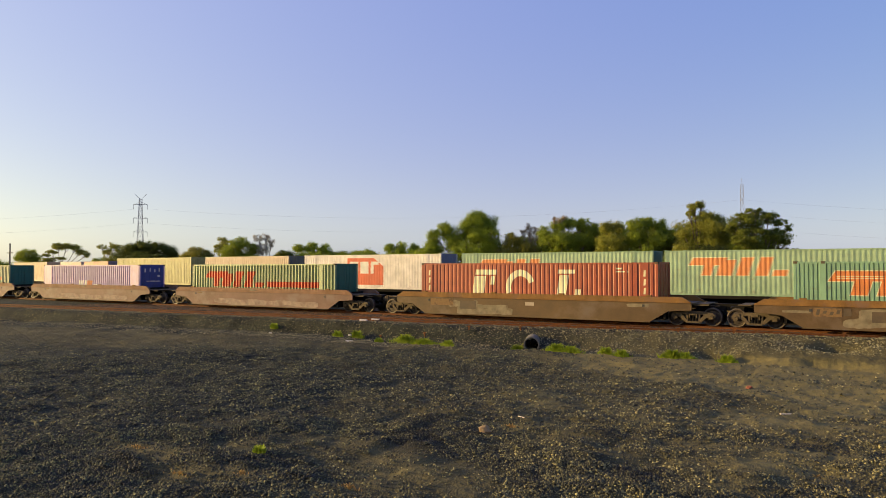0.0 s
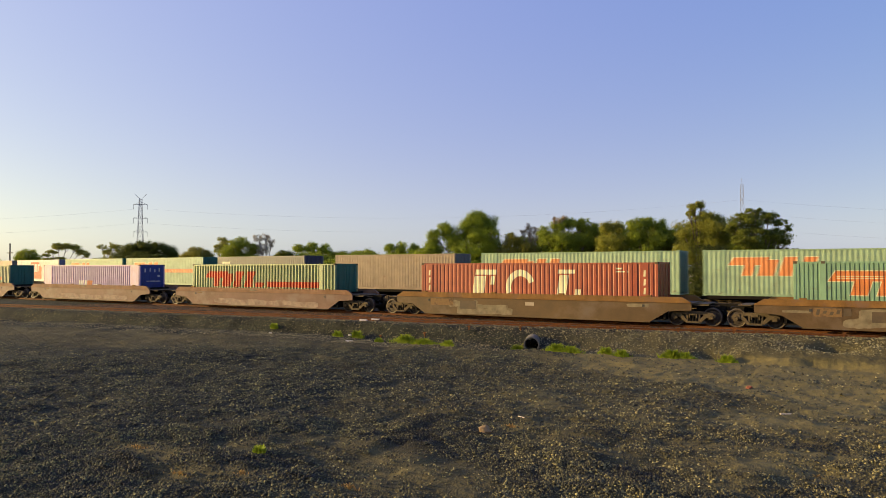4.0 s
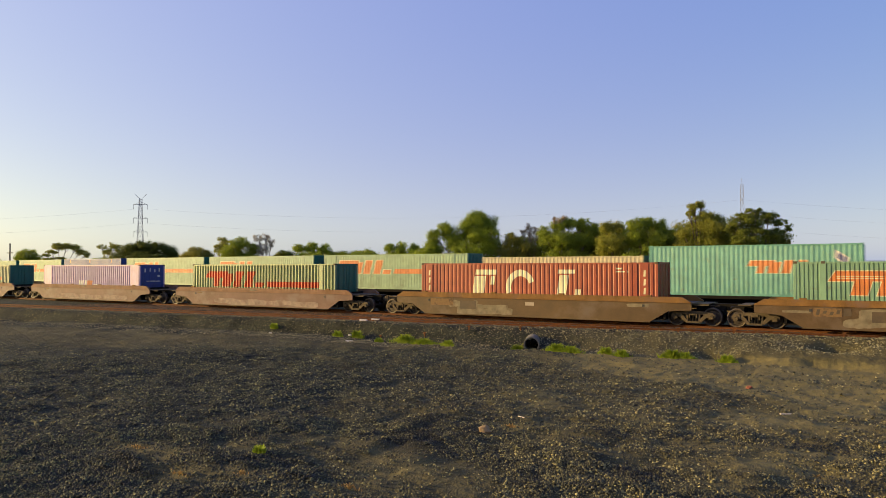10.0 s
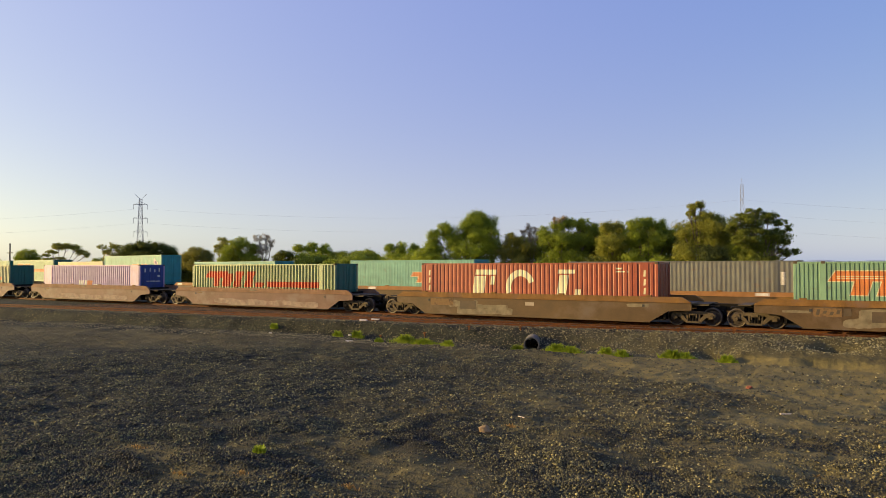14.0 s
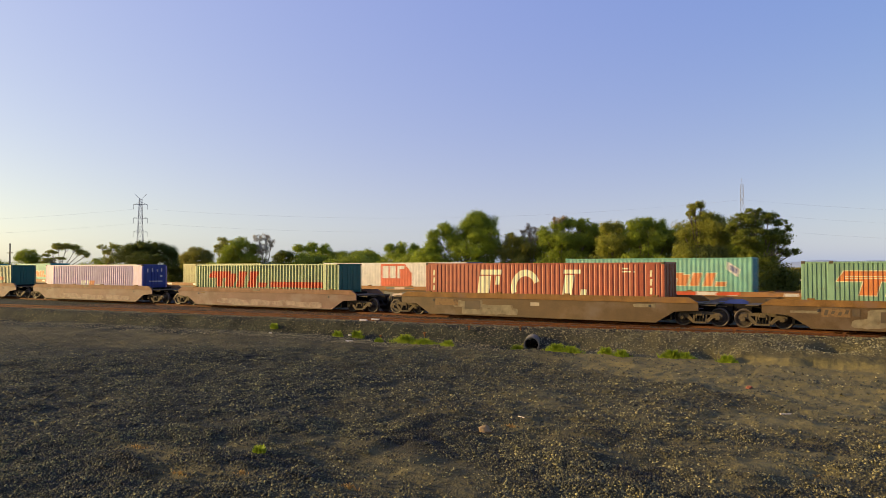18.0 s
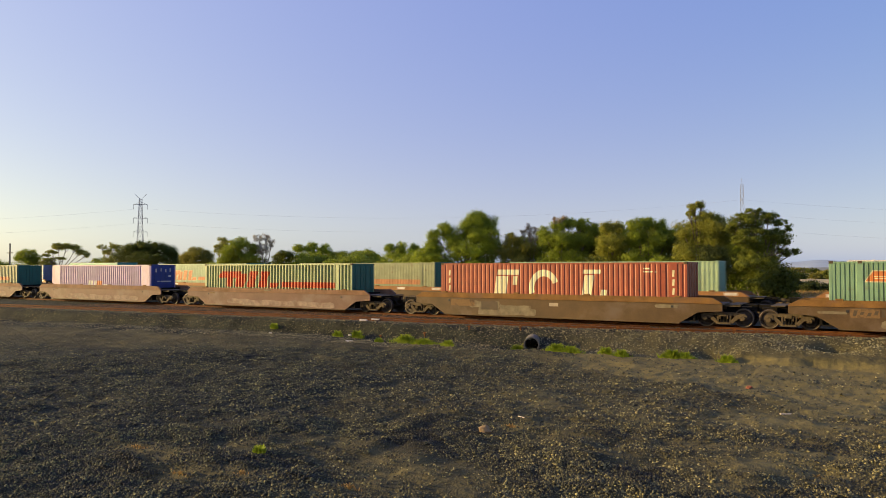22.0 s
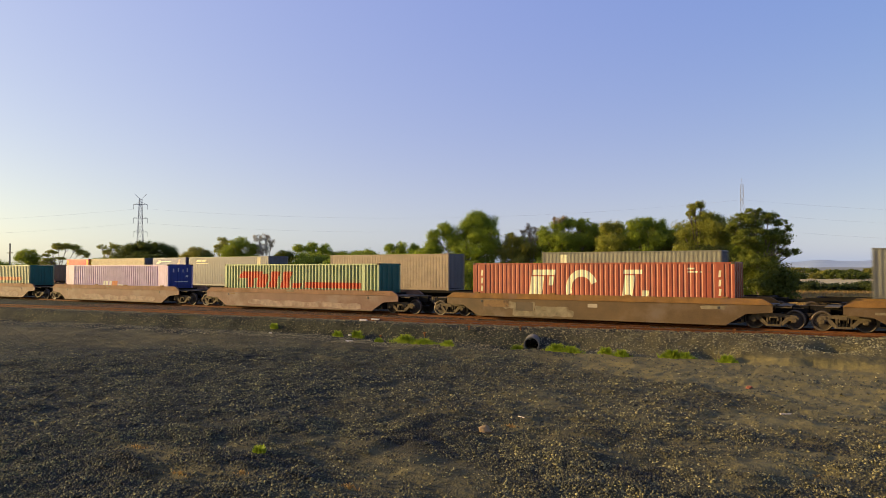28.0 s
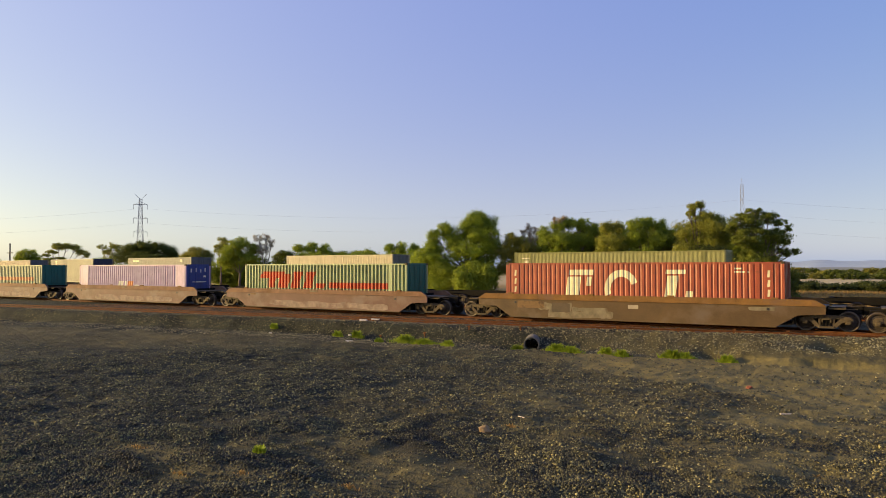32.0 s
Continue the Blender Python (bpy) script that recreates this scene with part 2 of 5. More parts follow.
PITS = ((-15.1, 30.4, 0.5, 0.75), (-1.7, 33.2, 0.8, 0.5), (-6.3, 31.6, 0.5, 0.42), (-4.2, 32.4, 0.9, -0.22), (0.3, 32.6, 0.8, -0.2), (-38.5, 30.3, 1.3, 0.35), (-53.0, 27.0, 1.2, 0.3))


BARE = ((-13.3, 9.25, 0.6), (-11.06, 8.57, 0.5), (-7.87, 9.6, 0.4), (-9.97, 9.08, 0.4), (-7.4, 15.2, 0.35), (-1.0, 14.7, 0.6), (-12.4, 9.0, 0.35))


def bare(x, y):
    """Trodden earth round the dry tufts."""
    return min(1.0, sum(math.exp(-((x - a) ** 2 / (2.2 * r * r) + (y - b) ** 2 / (0.7 * r * r))) for a, b, r in BARE))


def sandy(x, y):
    """The strip of trodden sandy soil at the foot of the bank, and the dusty strip far along the siding."""
    e = y + 0.4 * x + 0.9 * noise.noise((x * 0.45, y * 0.45, 6.0)) + 0.4 * noise.noise((x * 1.6, y * 1.6, 2.0))
    a = sm(21.0, 23.0, e) * sm(-16, -9, x) * sm(30.6, 30.0, y)
    f = siding(x) - y + 1.2 * noise.noise((x * 0.2, y * 0.4, 8.0))
    return a, sm(-27, -35, x) * sm(4.2, 5.5, f) * sm(13.5, 9.5, f)


def ground_height(x, y):
    edge = siding(x) - 0.9
    toe = min(edge - 0.9, 30.6) if x > -34 else edge - 1.1
    low = -0.9
    if y < edge:
        k = sm(toe, edge, y)
        z = low + k * 0.77
        if x > -6.5:                                    # the soil bank under the ballast
            e = y + 0.35 * noise.noise((x * 0.7, 0, 4.4)) + 0.2 * noise.noise((x * 1.9, y, 2.2))
            z = max(z, low + (0.29 + 0.1 * noise.noise((x * 0.6, 3, 1))) * sm(30.1, 30.75, e) * sm(-6.5, -4.2, x) + (k * 0.3 + 0.1 * sm(30.6, 31.2, y)) * sm(-6.5, -4.2, x))
        w = sm(0.0, 2.0, toe + 0.6 - y)
        z += w * (0.13 * noise.noise((x * 0.16, y * 0.16, 3.1)) + 0.10 * noise.noise((x * 0.5, y * 0.6, 7.7)) + 0.08 * noise.noise((x * 1.1, y * 1.3, 2.7)) + 0.055 * noise.noise((x * 2.3, y * 2.6, 6.1)) + 0.035 * noise.noise((x * 4.2, y * 4.2, 1.1)))
        z += 0.07 * noise.noise((x * 0.8, y * 1.1, 1.3)) * (1 - w) + 0.06 * noise.noise((x * 2.1, y * 2.1, 8.3)) * (1 - w)
        for px, py, pr, pd in PITS:
            z -= pd * math.exp(-(((x - px) / pr) ** 2 + ((y - py) / pr) ** 2))
    elif y < 51.0:
        z = -0.13 + 0.04 * noise.noise((x * 0.9, y * 1.3, 5.0))
    else:
        z = -0.13 - 0.69 * sm(51.0, 54.0, y) + 0.15 * noise.noise((x * 0.08, y * 0.08, 2.0))
    return z


def ground():
    def axis(lo, hi, step, far):
        mid = list(np.arange(lo, hi + 1e-6, step))
        a, b, s = [], [], step
        p, q = lo, hi
        while p > -far or q < far:
            s *= 1.35
            p, q = p - s, q + s
            a.append(p), b.append(q)
        return a[::-1] + mid + b
    xs, ys = axis(-75, 12, 0.45, 4600), axis(3, 56, 0.3, 4600)
    xs = sorted(xs + list(np.arange(-8.2, 3.0, 0.45) - 0.2) + list(np.arange(-8.2, 3.0, 0.45) + 0.07))
    xs = sorted(xs + list(np.arange(-24.1, 2.0, 0.45) + 0.11) + list(np.arange(-24.1, 2.0, 0.45) + 0.3))
    ys = sorted(ys + list(np.arange(29.75, 31.8, 0.11)) + list(np.arange(4.06, 26.0, 0.3) + 0.1))
    vs, dirt, grass, straw = [], [], [], []
    for x in xs:
        for y in ys:
            near = -140 < x < 80 and -20 < y < 140
            vs.append((x, y, ground_height(x, y) if near else -0.82))
            edge = siding(x) - 0.9
            near_strip, far_strip = sandy(x, y)
            d = 0.95 * near_strip + 0.3 * far_strip + (0.42 + 0.3 * noise.noise((x * 0.5, y * 0.7, 15.0))) * sm(-15, -9, x) * sm(12, 17, y)
            d += 0.3 * sm(-7, -4.5, x) * sm(30.0, 30.3, y) * sm(30.85, 30.6, y)
            d += 0.9 * max(0.0, noise.noise((x * 0.22, y * 0.3, 11.0)) + 0.5 * noise.noise((x * 0.7, y * 0.9, 4.0)) - 0.08) * sm(31, 29, y) * (0.2 + 0.8 * sm(-24, -8, x))
            d += (0.3 + 0.35 * noise.noise((x * 0.35, y * 0.8, 19.0))) * sm(-37, -28, x) * sm(-11, -15, x) * sm(19.5, 23.0, y + 0.15 * (x + 18)) * sm(29.9, 29.0, y)
            d += 0.7 * bare(x, y)
            if y > edge - 0.2 and y < 51:
                d = 0.1 * math.exp(-((y - siding(x)) / 0.9) ** 2)
            dirt.append(min(1.0, max(0.0, d)))
            straw.append(sm(142, 165, y))
            grass.append(sm(50.5 + bend(x)[0], 52.5 + bend(x)[0], y))
    ny = len(ys)
    fs = [(i * ny + j, (i + 1) * ny + j, (i + 1) * ny + j + 1, i * ny + j + 1) for i in range(len(xs) - 1) for j in range(ny - 1)]
    m = bpy.data.materials.new("gravel_and_soil")
    m.use_nodes = True
    n, l = m.node_tree.nodes, m.node_tree.links
    bs = n["Principled BSDF"]
    bs.inputs["Roughness"].default_value, bs.inputs["Specular IOR Level"].default_value = 0.9, 0.2
    tc = n.new("ShaderNodeTexCoord")

    def tex(kind, s, detail=None):
        t = n.new(kind)
        t.inputs["Scale"].default_value = s
        if detail is not None:
            t.inputs["Detail"].default_value = detail
        l.new(tc.outputs["Object"], t.inputs["Vector"])
        return t

    def mixc(f, a, b):
        x = n.new("ShaderNodeMix")
        x.data_type = "RGBA"
        for k, s in ((0, f), (6, a), (7, b)):
            if isinstance(s, tuple):
                x.inputs[k].default_value = (*s, 1)
            else:
                l.new(s, x.inputs[k])
        return x.outputs[2]
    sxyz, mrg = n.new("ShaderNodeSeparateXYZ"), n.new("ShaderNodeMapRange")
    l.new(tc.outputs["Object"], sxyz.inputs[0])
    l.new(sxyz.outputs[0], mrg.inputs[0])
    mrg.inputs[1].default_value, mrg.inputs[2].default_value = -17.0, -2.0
    vor, big, fine = tex("ShaderNodeTexVoronoi", 26.0), tex("ShaderNodeTexNoise", 0.25, 6), tex("ShaderNodeTexNoise", 35.0, 4)
    sep = n.new("ShaderNodeSeparateColor")
    l.new(vor.outputs["Color"], sep.inputs[0])
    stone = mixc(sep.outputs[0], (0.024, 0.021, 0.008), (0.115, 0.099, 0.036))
    # left side darkened: backlit shade of the sunward view, put into the colour
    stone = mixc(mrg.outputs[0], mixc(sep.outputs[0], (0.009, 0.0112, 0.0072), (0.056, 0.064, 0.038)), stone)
    stone = mixc(big.outputs["Fac"], stone, mixc(fine.outputs["Fac"], (0.022, 0.020, 0.009), (0.06, 0.053, 0.024)))
    lump = tex("ShaderNodeTexNoise", 5.0, 7)
    blotch, dmix = tex("ShaderNodeTexNoise", 0.6, 8), n.new("ShaderNodeMapRange")      # darker areas of gravel in random blotches
    dmix.inputs[1].default_value, dmix.inputs[2].default_value = 0.36, 0.56
    l.new(blotch.outputs["Fac"], dmix.inputs[0])
    blotch.inputs["Roughness"].default_value = 0.68
    stone = mixc(dmix.outputs[0], (0.009, 0.010, 0.006), stone)
    soil = mixc(fine.outputs["Fac"], mixc(lump.outputs["Fac"], (0.075, 0.061, 0.022), (0.17, 0.135, 0.046)), mixc(lump.outputs["Fac"], (0.14, 0.112, 0.04), (0.27, 0.21, 0.07)))
    med = tex("ShaderNodeTexNoise", 2.2, 7)
    a3 = n.new("ShaderNodeAttribute")
    a3.attribute_name = "straw"
    field = mixc(a3.outputs["Fac"], mixc(med.outputs["Fac"], (0.20, 0.135, 0.042), (0.40, 0.27, 0.09)), mixc(big.outputs["Fac"], (0.40, 0.31, 0.15), (0.58, 0.46, 0.23)))
    a1, a2 = n.new("ShaderNodeAttribute"), n.new("ShaderNodeAttribute")
    a1.attribute_name, a2.attribute_name = "dirt", "grass"
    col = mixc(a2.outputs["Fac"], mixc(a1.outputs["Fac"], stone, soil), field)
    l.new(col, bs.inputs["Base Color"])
    bp = n.new("ShaderNodeBump")
    bp.inputs["Distance"].default_value = 0.04
    st = n.new("ShaderNodeMapRange")
    st.inputs[3].default_value, st.inputs[4].default_value = 0.7, 0.35
    l.new(a1.outputs["Fac"], st.inputs[0])
    l.new(st.outputs[0], bp.inputs["Strength"])
    l.new(vor.outputs["Distance"], bp.inputs["Height"])
    bp.invert = True
    bp2 = n.new("ShaderNodeBump")
    bp2.inputs["Distance"].default_value, bp2.inputs["Strength"].default_value = 0.14, 0.9
    st2 = n.new("ShaderNodeMapRange")
    st2.inputs[3].default_value, st2.inputs[4].default_value = 0.9, 0.3
    l.new(a1.outputs["Fac"], st2.inputs[0])
    l.new(st2.outputs[0], bp2.inputs["Strength"])
    l.new(lump.outputs["Fac"], bp2.inputs["Height"])
    l.new(bp2.outputs[0], bp.inputs["Normal"])
    l.new(bp.outputs[0], bs.inputs["Normal"])
    me = mesh_of("ground", vs, fs, m, True)
    for nm, val in (("dirt", dirt), ("grass", grass), ("straw", straw)):
        me.attributes.new(nm, "FLOAT", "POINT").data.foreach_set("value", val)
    tagged(new("ground", me), "dark crushed gravel yard with bare soil patches and dry fields beyond", "ground", kind="structure")


ground()


def rail_line(name, pts, label):
    """A rail with foot, web and head along points of its top's centre."""
    prof = [(-0.07, -0.17), (0.07, -0.17), (0.07, -0.155), (0.012, -0.13), (0.012, -0.045), (0.036, -0.035), (0.036, 0.0), (-0.036, 0.0), (-0.036, -0.035), (-0.012, -0.045), (-0.012, -0.13), (-0.07, -0.155)]
    vs, fs, n = [], [], len(prof)
    for i, (x, y, z) in enumerate(pts):
        a, b = pts[max(0, i - 1)], pts[min(len(pts) - 1, i + 1)]
        d = Vector((b[0] - a[0], b[1] - a[1], 0)).normalized()
        for u, w in prof:
            vs.append((x - d.y * u, y + d.x * u, z + w))
        if i:
            fs += [((i - 1) * n + k, (i - 1) * n + (k + 1) % n, i * n + (k + 1) % n, i * n + k) for k in range(n)]
    fs += [tuple(range(n)), tuple(reversed(range(len(vs) - n, len(vs))))]
    tagged(new(name, mesh_of(name, vs, fs, RAIL)), label, "rail", kind="structure")


for s in (-0.75, 0.75):
    rail_line("rail", [(x, TRACK_NEAR + s, RAILTOP) for x in (-900, -120, -60, 0, 60, 500)], "rusty steel running rail on ballast")
    rail_line("rail", [(x, TRACK_FAR + s + bend(x)[0], RAILTOP) for x in (-900, -300, *range(-130, 20, 5), 700)], "rusty steel running rail on ballast")
for s in (0.0, 1.5):
    rail_line("rail", [(x, siding(x) + s * 0.99, RAILTOP - 0.02 - 0.02 * sm(-6, 2, x)) for x in [-200, -120] + list(np.arange(-60, 1.6 if s == 0 else -9, 2.0))], "rust-covered siding rail on ballast")


def sleepers():
    box = Soup().box(-0.125, 0.125, -1.3, 1.3, -0.26, -0.105, 0.02).mesh("sleeper", SLEEPER)
    bed = thing("siding_sleepers", pose(0, 0, 0), "rusty sleepers bedded in ballast under the siding", "sleepers", kind="structure")
    x = -62.0
    while x < -2:
        mput("sleeper", box, bed, pose(x, siding(x) + 0.75, 0.0, 0, 0, math.degrees(math.atan2(siding(x + 1) - siding(x - 1), 2))))
        x += 0.68
    bed2 = thing("main_line_sleepers", pose(0, 0, 0), "sleepers bedded in ballast under the main line", "sleepers", kind="structure")
    for k in range(110):
        mput("sleeper", box, bed2, pose(-70 + k * 0.68, TRACK_NEAR, 0.0))


sleepers()

# ---------------------------------------------------------------- containers
CW = 2.44
FG = "containers on the passing train"


def wave(length, pitch, flat=0.29, slope=0.21):
    """Breakpoints (u, depth) of a trapezoidal corrugation over a length; flat is the outer land's share of the pitch."""
    n = max(1, round(length / pitch))
    p = length / n
    out = []
    for k in range(n):
        o = k * p
        out += [(o, 0.0), (o + p * flat, 0.0), (o + p * (flat + slope), 1.0), (o + p * (1 - slope), 1.0)]
    return out + [(length, 0.0)]


def sheet(prof, z0, z1, deep):
    s = Soup()
    n = len(prof)
    s.v = [(u, d * deep, z) for z in (z0, z1) for u, d in prof]
    s.f = [(i, i + 1, n + i + 1, n + i) for i in range(n - 1)]
    return s


def clip(poly, x, keep_right):
    out = []
    for i, a in enumerate(poly):
        b = poly[(i + 1) % len(poly)]
        ia, ib = (a[0] >= x) == keep_right, (b[0] >= x) == keep_right
        if ia:
            out.append(a)
        if ia != ib and a[0] != b[0]:
            t = (x - a[0]) / (b[0] - a[0])
            out.append((x, a[1] + t * (b[1] - a[1])))
    return out


def decal(polys, prof, deep, off=0.006):
    """Convex shapes (u, z) laid on a corrugated sheet."""
    s = Soup()
    for poly in polys:
        lo, hi = min(p[0] for p in poly), max(p[0] for p in poly)
        for (a, da), (b, db) in zip(prof, prof[1:]):
            if b <= lo or a >= hi or b - a < 1e-6:
                continue
            q = clip(clip(poly, a, True), b, False)
            if len(q) < 3:
                continue
            s.add([(u, (da + (db - da) * (u - a) / (b - a)) * deep - off, z) for u, z in q], [tuple(range(len(q)))])
    seen, order = {}, []
    for v in s.v:
        order.append(seen.setdefault(tuple(round(c, 4) for c in v), len(seen)))
    s.v = list(seen)
    s.f = [f for f in (tuple(dict.fromkeys(order[i] for i in f)) for f in s.f) if len(f) > 2]
    return s


def container(x, y, z, length, height, colour, label, marks=(), group="containers on the far train", end=None, pitch=0.278, deep=0.042, land=(0.29, 0.21)):
    """A steel box; x is its left end, y its centre line, z its underside. marks: (material, shapes in metres from the left foot)."""
    th = thing("shipping_container", pose(x, y, z), label, "container", group)
    th["half"] = length / 2
    key = (round(length, 2), round(height, 2), colour, end, pitch, deep, land)
    # most end paints are darker than the sides: shade of the sunless ends
    body, endm = P[colour], P[end or colour]
    h2 = CW / 2
    prof = wave(length - 0.24, pitch, *land)
    if key not in CACHE:
        c = {}
        c["side_panel"] = sheet(prof, 0.16, height - 0.1, deep).mesh("side_panel", body)
        eprof = wave(CW - 0.24, 0.25)
        c["end_panel"] = sheet(eprof, 0.16, height - 0.1, 0.045).mesh("end_panel", endm)
        d = Soup().box(0, 0.045, 0.0, 1.09, 0.17, height - 0.12)
        for k in range(4):
            zz = 0.30 + k * (height - 0.75) / 3
            d.box(0.045, 0.062, 0.06, 1.03, zz, zz + 0.16)
        c["door"] = d.mesh("door", endm)
        r = Soup().tube((0, 0, 0.1), (0, 0, height - 0.08), 0.019, n=6)
        r.box(-0.02, 0.03, -0.05, 0.05, 1.0, 1.06).box(0.0, 0.03, -0.03, 0.33, 1.14, 1.18)
        c["lock_rod"] = r.mesh("lock_rod", endm)
        roof = wave(length - 0.2, 0.42)
        c["roof"] = Soup().add([(u, yy, -dd * 0.02) for yy in (-h2 + 0.05, h2 - 0.05) for u, dd in roof], [(i, i + 1, len(roof) + i + 1, len(roof) + i) for i in range(len(roof) - 1)]).mesh("roof", body)
        f = Soup().box(0.1, length - 0.1, -h2 + 0.06, h2 - 0.06, 0.12, 0.15)
        for k in range(int(length / 0.9)):
            f.box(0.4 + k * 0.9, 0.46 + k * 0.9, -h2 + 0.06, h2 - 0.06, 0.02, 0.12)
        c["floor"] = f.mesh("floor", UNDER)
        c["corner_post"] = Soup().box(0, 0.13, 0, 0.13, 0.11, height - 0.11, 0.012).mesh("corner_post", body)
        post = Soup().box(0, 0.17, 0, 0.03, 0.17, height - 0.11, 0.008).box(0.0, 0.178, -0.004, 0.1, 0.0, 0.118).box(0.0, 0.178, -0.004, 0.1, height - 0.118, height - 0.001)
        c["lifting_post"] = post.mesh("lifting_post", body)
        c["top_rail"] = Soup().box(0.17, length - 0.17, 0, 0.06, height - 0.11, height - 0.025).mesh("top_rail", body)
        c["bottom_rail"] = Soup().box(0.17, length - 0.17, 0, 0.06, 0.02, 0.17).mesh("bottom_rail", body)
        c["end_beam"] = Soup().box(0, 0.09, -h2 + 0.17, h2 - 0.17, 0, 0.12).mesh("end_beam", endm)
        cc = Soup().box(0, 0.178, 0, 0.162, 0, 0.118, 0.012)
        cc.box(0.06, 0.12, -0.003, 0.0, 0.03, 0.09)
        c["corner_casting"] = cc.mesh("corner_casting", CASTING if colour in ("red", "nearteal", "palegreen", "violet") else body)
        CACHE[key] = c
    c = CACHE[key]
    turn = pose(0, 0, 0, 0, 0, 180)
    mput("side_panel", c["side_panel"], th, pose(0.12, -h2 + 0.012, 0))
    mput("side_panel", c["side_panel"], th, pose(length - 0.12, h2 - 0.012, 0) @ turn)
    mput("end_panel", c["end_panel"], th, pose(0.015, h2 - 0.12, 0, 0, 0, -90))
    for s in (-1, 1):
        dd = mput("door", c["door"], th, pose(length - 0.075, -1.1 if s < 0 else 0.01, 0))
        for k in (0.27, 0.82):
            mput("lock_rod", c["lock_rod"], dd, pose(0.085, k, 0))
    mput("roof", c["roof"], th, pose(0.1, 0, height - 0.02))
    mput("floor", c["floor"], th)
    for xx in (0.0, length - 0.13):
        for yy in (-h2, h2 - 0.13):
            mput("corner_post", c["corner_post"], th, pose(xx, yy, 0))
    if length > 14 and group == FG:
        for xx in (1.18, length - 1.36):                 # posts under the inner lifting points
            mput("lifting_post", c["lifting_post"], th, pose(xx, -h2 - 0.006, 0))
    for yy in (-h2 + 0.001, h2 - 0.061):
        mput("top_rail", c["top_rail"], th, pose(0, yy, 0))
        mput("bottom_rail", c["bottom_rail"], th, pose(0, yy, 0))
    for xx in (0.0, length - 0.09):
        mput("end_beam", c["end_beam"], th, pose(xx, 0, 0))
        mput("end_beam", c["end_beam"], th, pose(xx, 0, height - 0.12))
    for xx in (-0.004, length - 0.174):
        for yy in (-h2 - 0.004, h2 - 0.158):
            for zz in (-0.002, height - 0.116):
                mput("corner_casting", c["corner_casting"], th, pose(xx, yy, zz))
    for nm, mt, polys, lab in marks:
        for k, q in enumerate(polys):
            group_ = q if isinstance(q[0], list) else [q]
            group_ = [[(u - 0.12, w) for u, w in e] for e in group_]
            decal(group_, prof, deep, (0.006 if nm.endswith("outline") else 0.012 if "bars" in nm or "centre" in nm else 0.009) + 0.0007 * k).put(nm.replace("bars", "bar").replace("marks", "mark"), P[mt], th, lab, pose(0.12, -h2 + 0.012, 0))
    return th


def rect(u0, z0, u1, z1, lean=0.0):
    """A slanted bar: lean is how far its top runs ahead of its foot."""
    return [(u0, z0), (u1, z0), (u1 + lean, z1), (u0 + lean, z1)]


def arc(cx, cz, r0, r1, a0, a1, sx=1.0, n=8):
    out = []
    for k in range(n):
        a, b = radians(a0 + (a1 - a0) * k / n), radians(a0 + (a1 - a0) * (k + 1) / n)
        out.append([(cx + r * math.cos(t) * sx, cz + r * math.sin(t)) for r, t in ((r0, a), (r1, a), (r1, b), (r0, b))])
    return out


def slant_marks(L, zb, zt, u0, u1, stripe=True):
    """Orange slanted bars and a long stripe, each with a thin cream outline below."""
    h, w = zt - zb, (u1 - u0) / 4.4
    lean = h * 0.3
    o = [rect(u0, zb + h * 0.58, u0 + w * 1.6, zt, lean), rect(u0 + w * 0.6, zb, u0 + w * 1.05, zb + h * 0.58, lean * 0.58), rect(u0 + w * 1.3, zb, u0 + w * 2.0, zb + h * 0.86, lean * 0.86)]
    o += [rect(u0 + w * 2.2, zb, u0 + w * 2.75, zt, lean), rect(u0 + w * 3.05, zb, u0 + w * 3.6, zt, lean), rect(u0 + w * 3.8, zb, u0 + w * 4.4, zb + h * 0.3, lean * 0.3)]
    out = [("emblem_outline", "creamletter", [[(a - 0.05 if a < sum(p[0] for p in q) / len(q) else a + 0.05, b - 0.04 if b < sum(p[1] for p in q) / len(q) else b + 0.04) for a, b in q] for q in o], "cream outline of the emblem"),
           ("emblem", "orange", o, "orange slanted painted emblem")]
    if stripe:
        out.append(("stripe", "orange", [rect(u1 + 0.35, zb + h * 0.02, L - 1.3, zb + h * 0.36, 0.15)], "long orange painted stripe"))
    return out


NEAR_BOXES = []
ZN = 0.335
NG = "containers on the waiting well wagons"


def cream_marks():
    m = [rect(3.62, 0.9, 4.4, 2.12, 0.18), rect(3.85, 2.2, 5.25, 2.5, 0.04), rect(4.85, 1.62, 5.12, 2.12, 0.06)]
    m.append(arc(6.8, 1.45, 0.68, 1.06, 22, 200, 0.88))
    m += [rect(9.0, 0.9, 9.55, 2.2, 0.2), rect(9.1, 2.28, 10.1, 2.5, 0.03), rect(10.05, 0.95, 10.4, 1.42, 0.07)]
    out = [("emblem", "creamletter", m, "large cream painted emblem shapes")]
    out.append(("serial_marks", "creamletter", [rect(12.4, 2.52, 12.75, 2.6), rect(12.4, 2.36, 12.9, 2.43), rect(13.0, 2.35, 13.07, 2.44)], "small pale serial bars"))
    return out


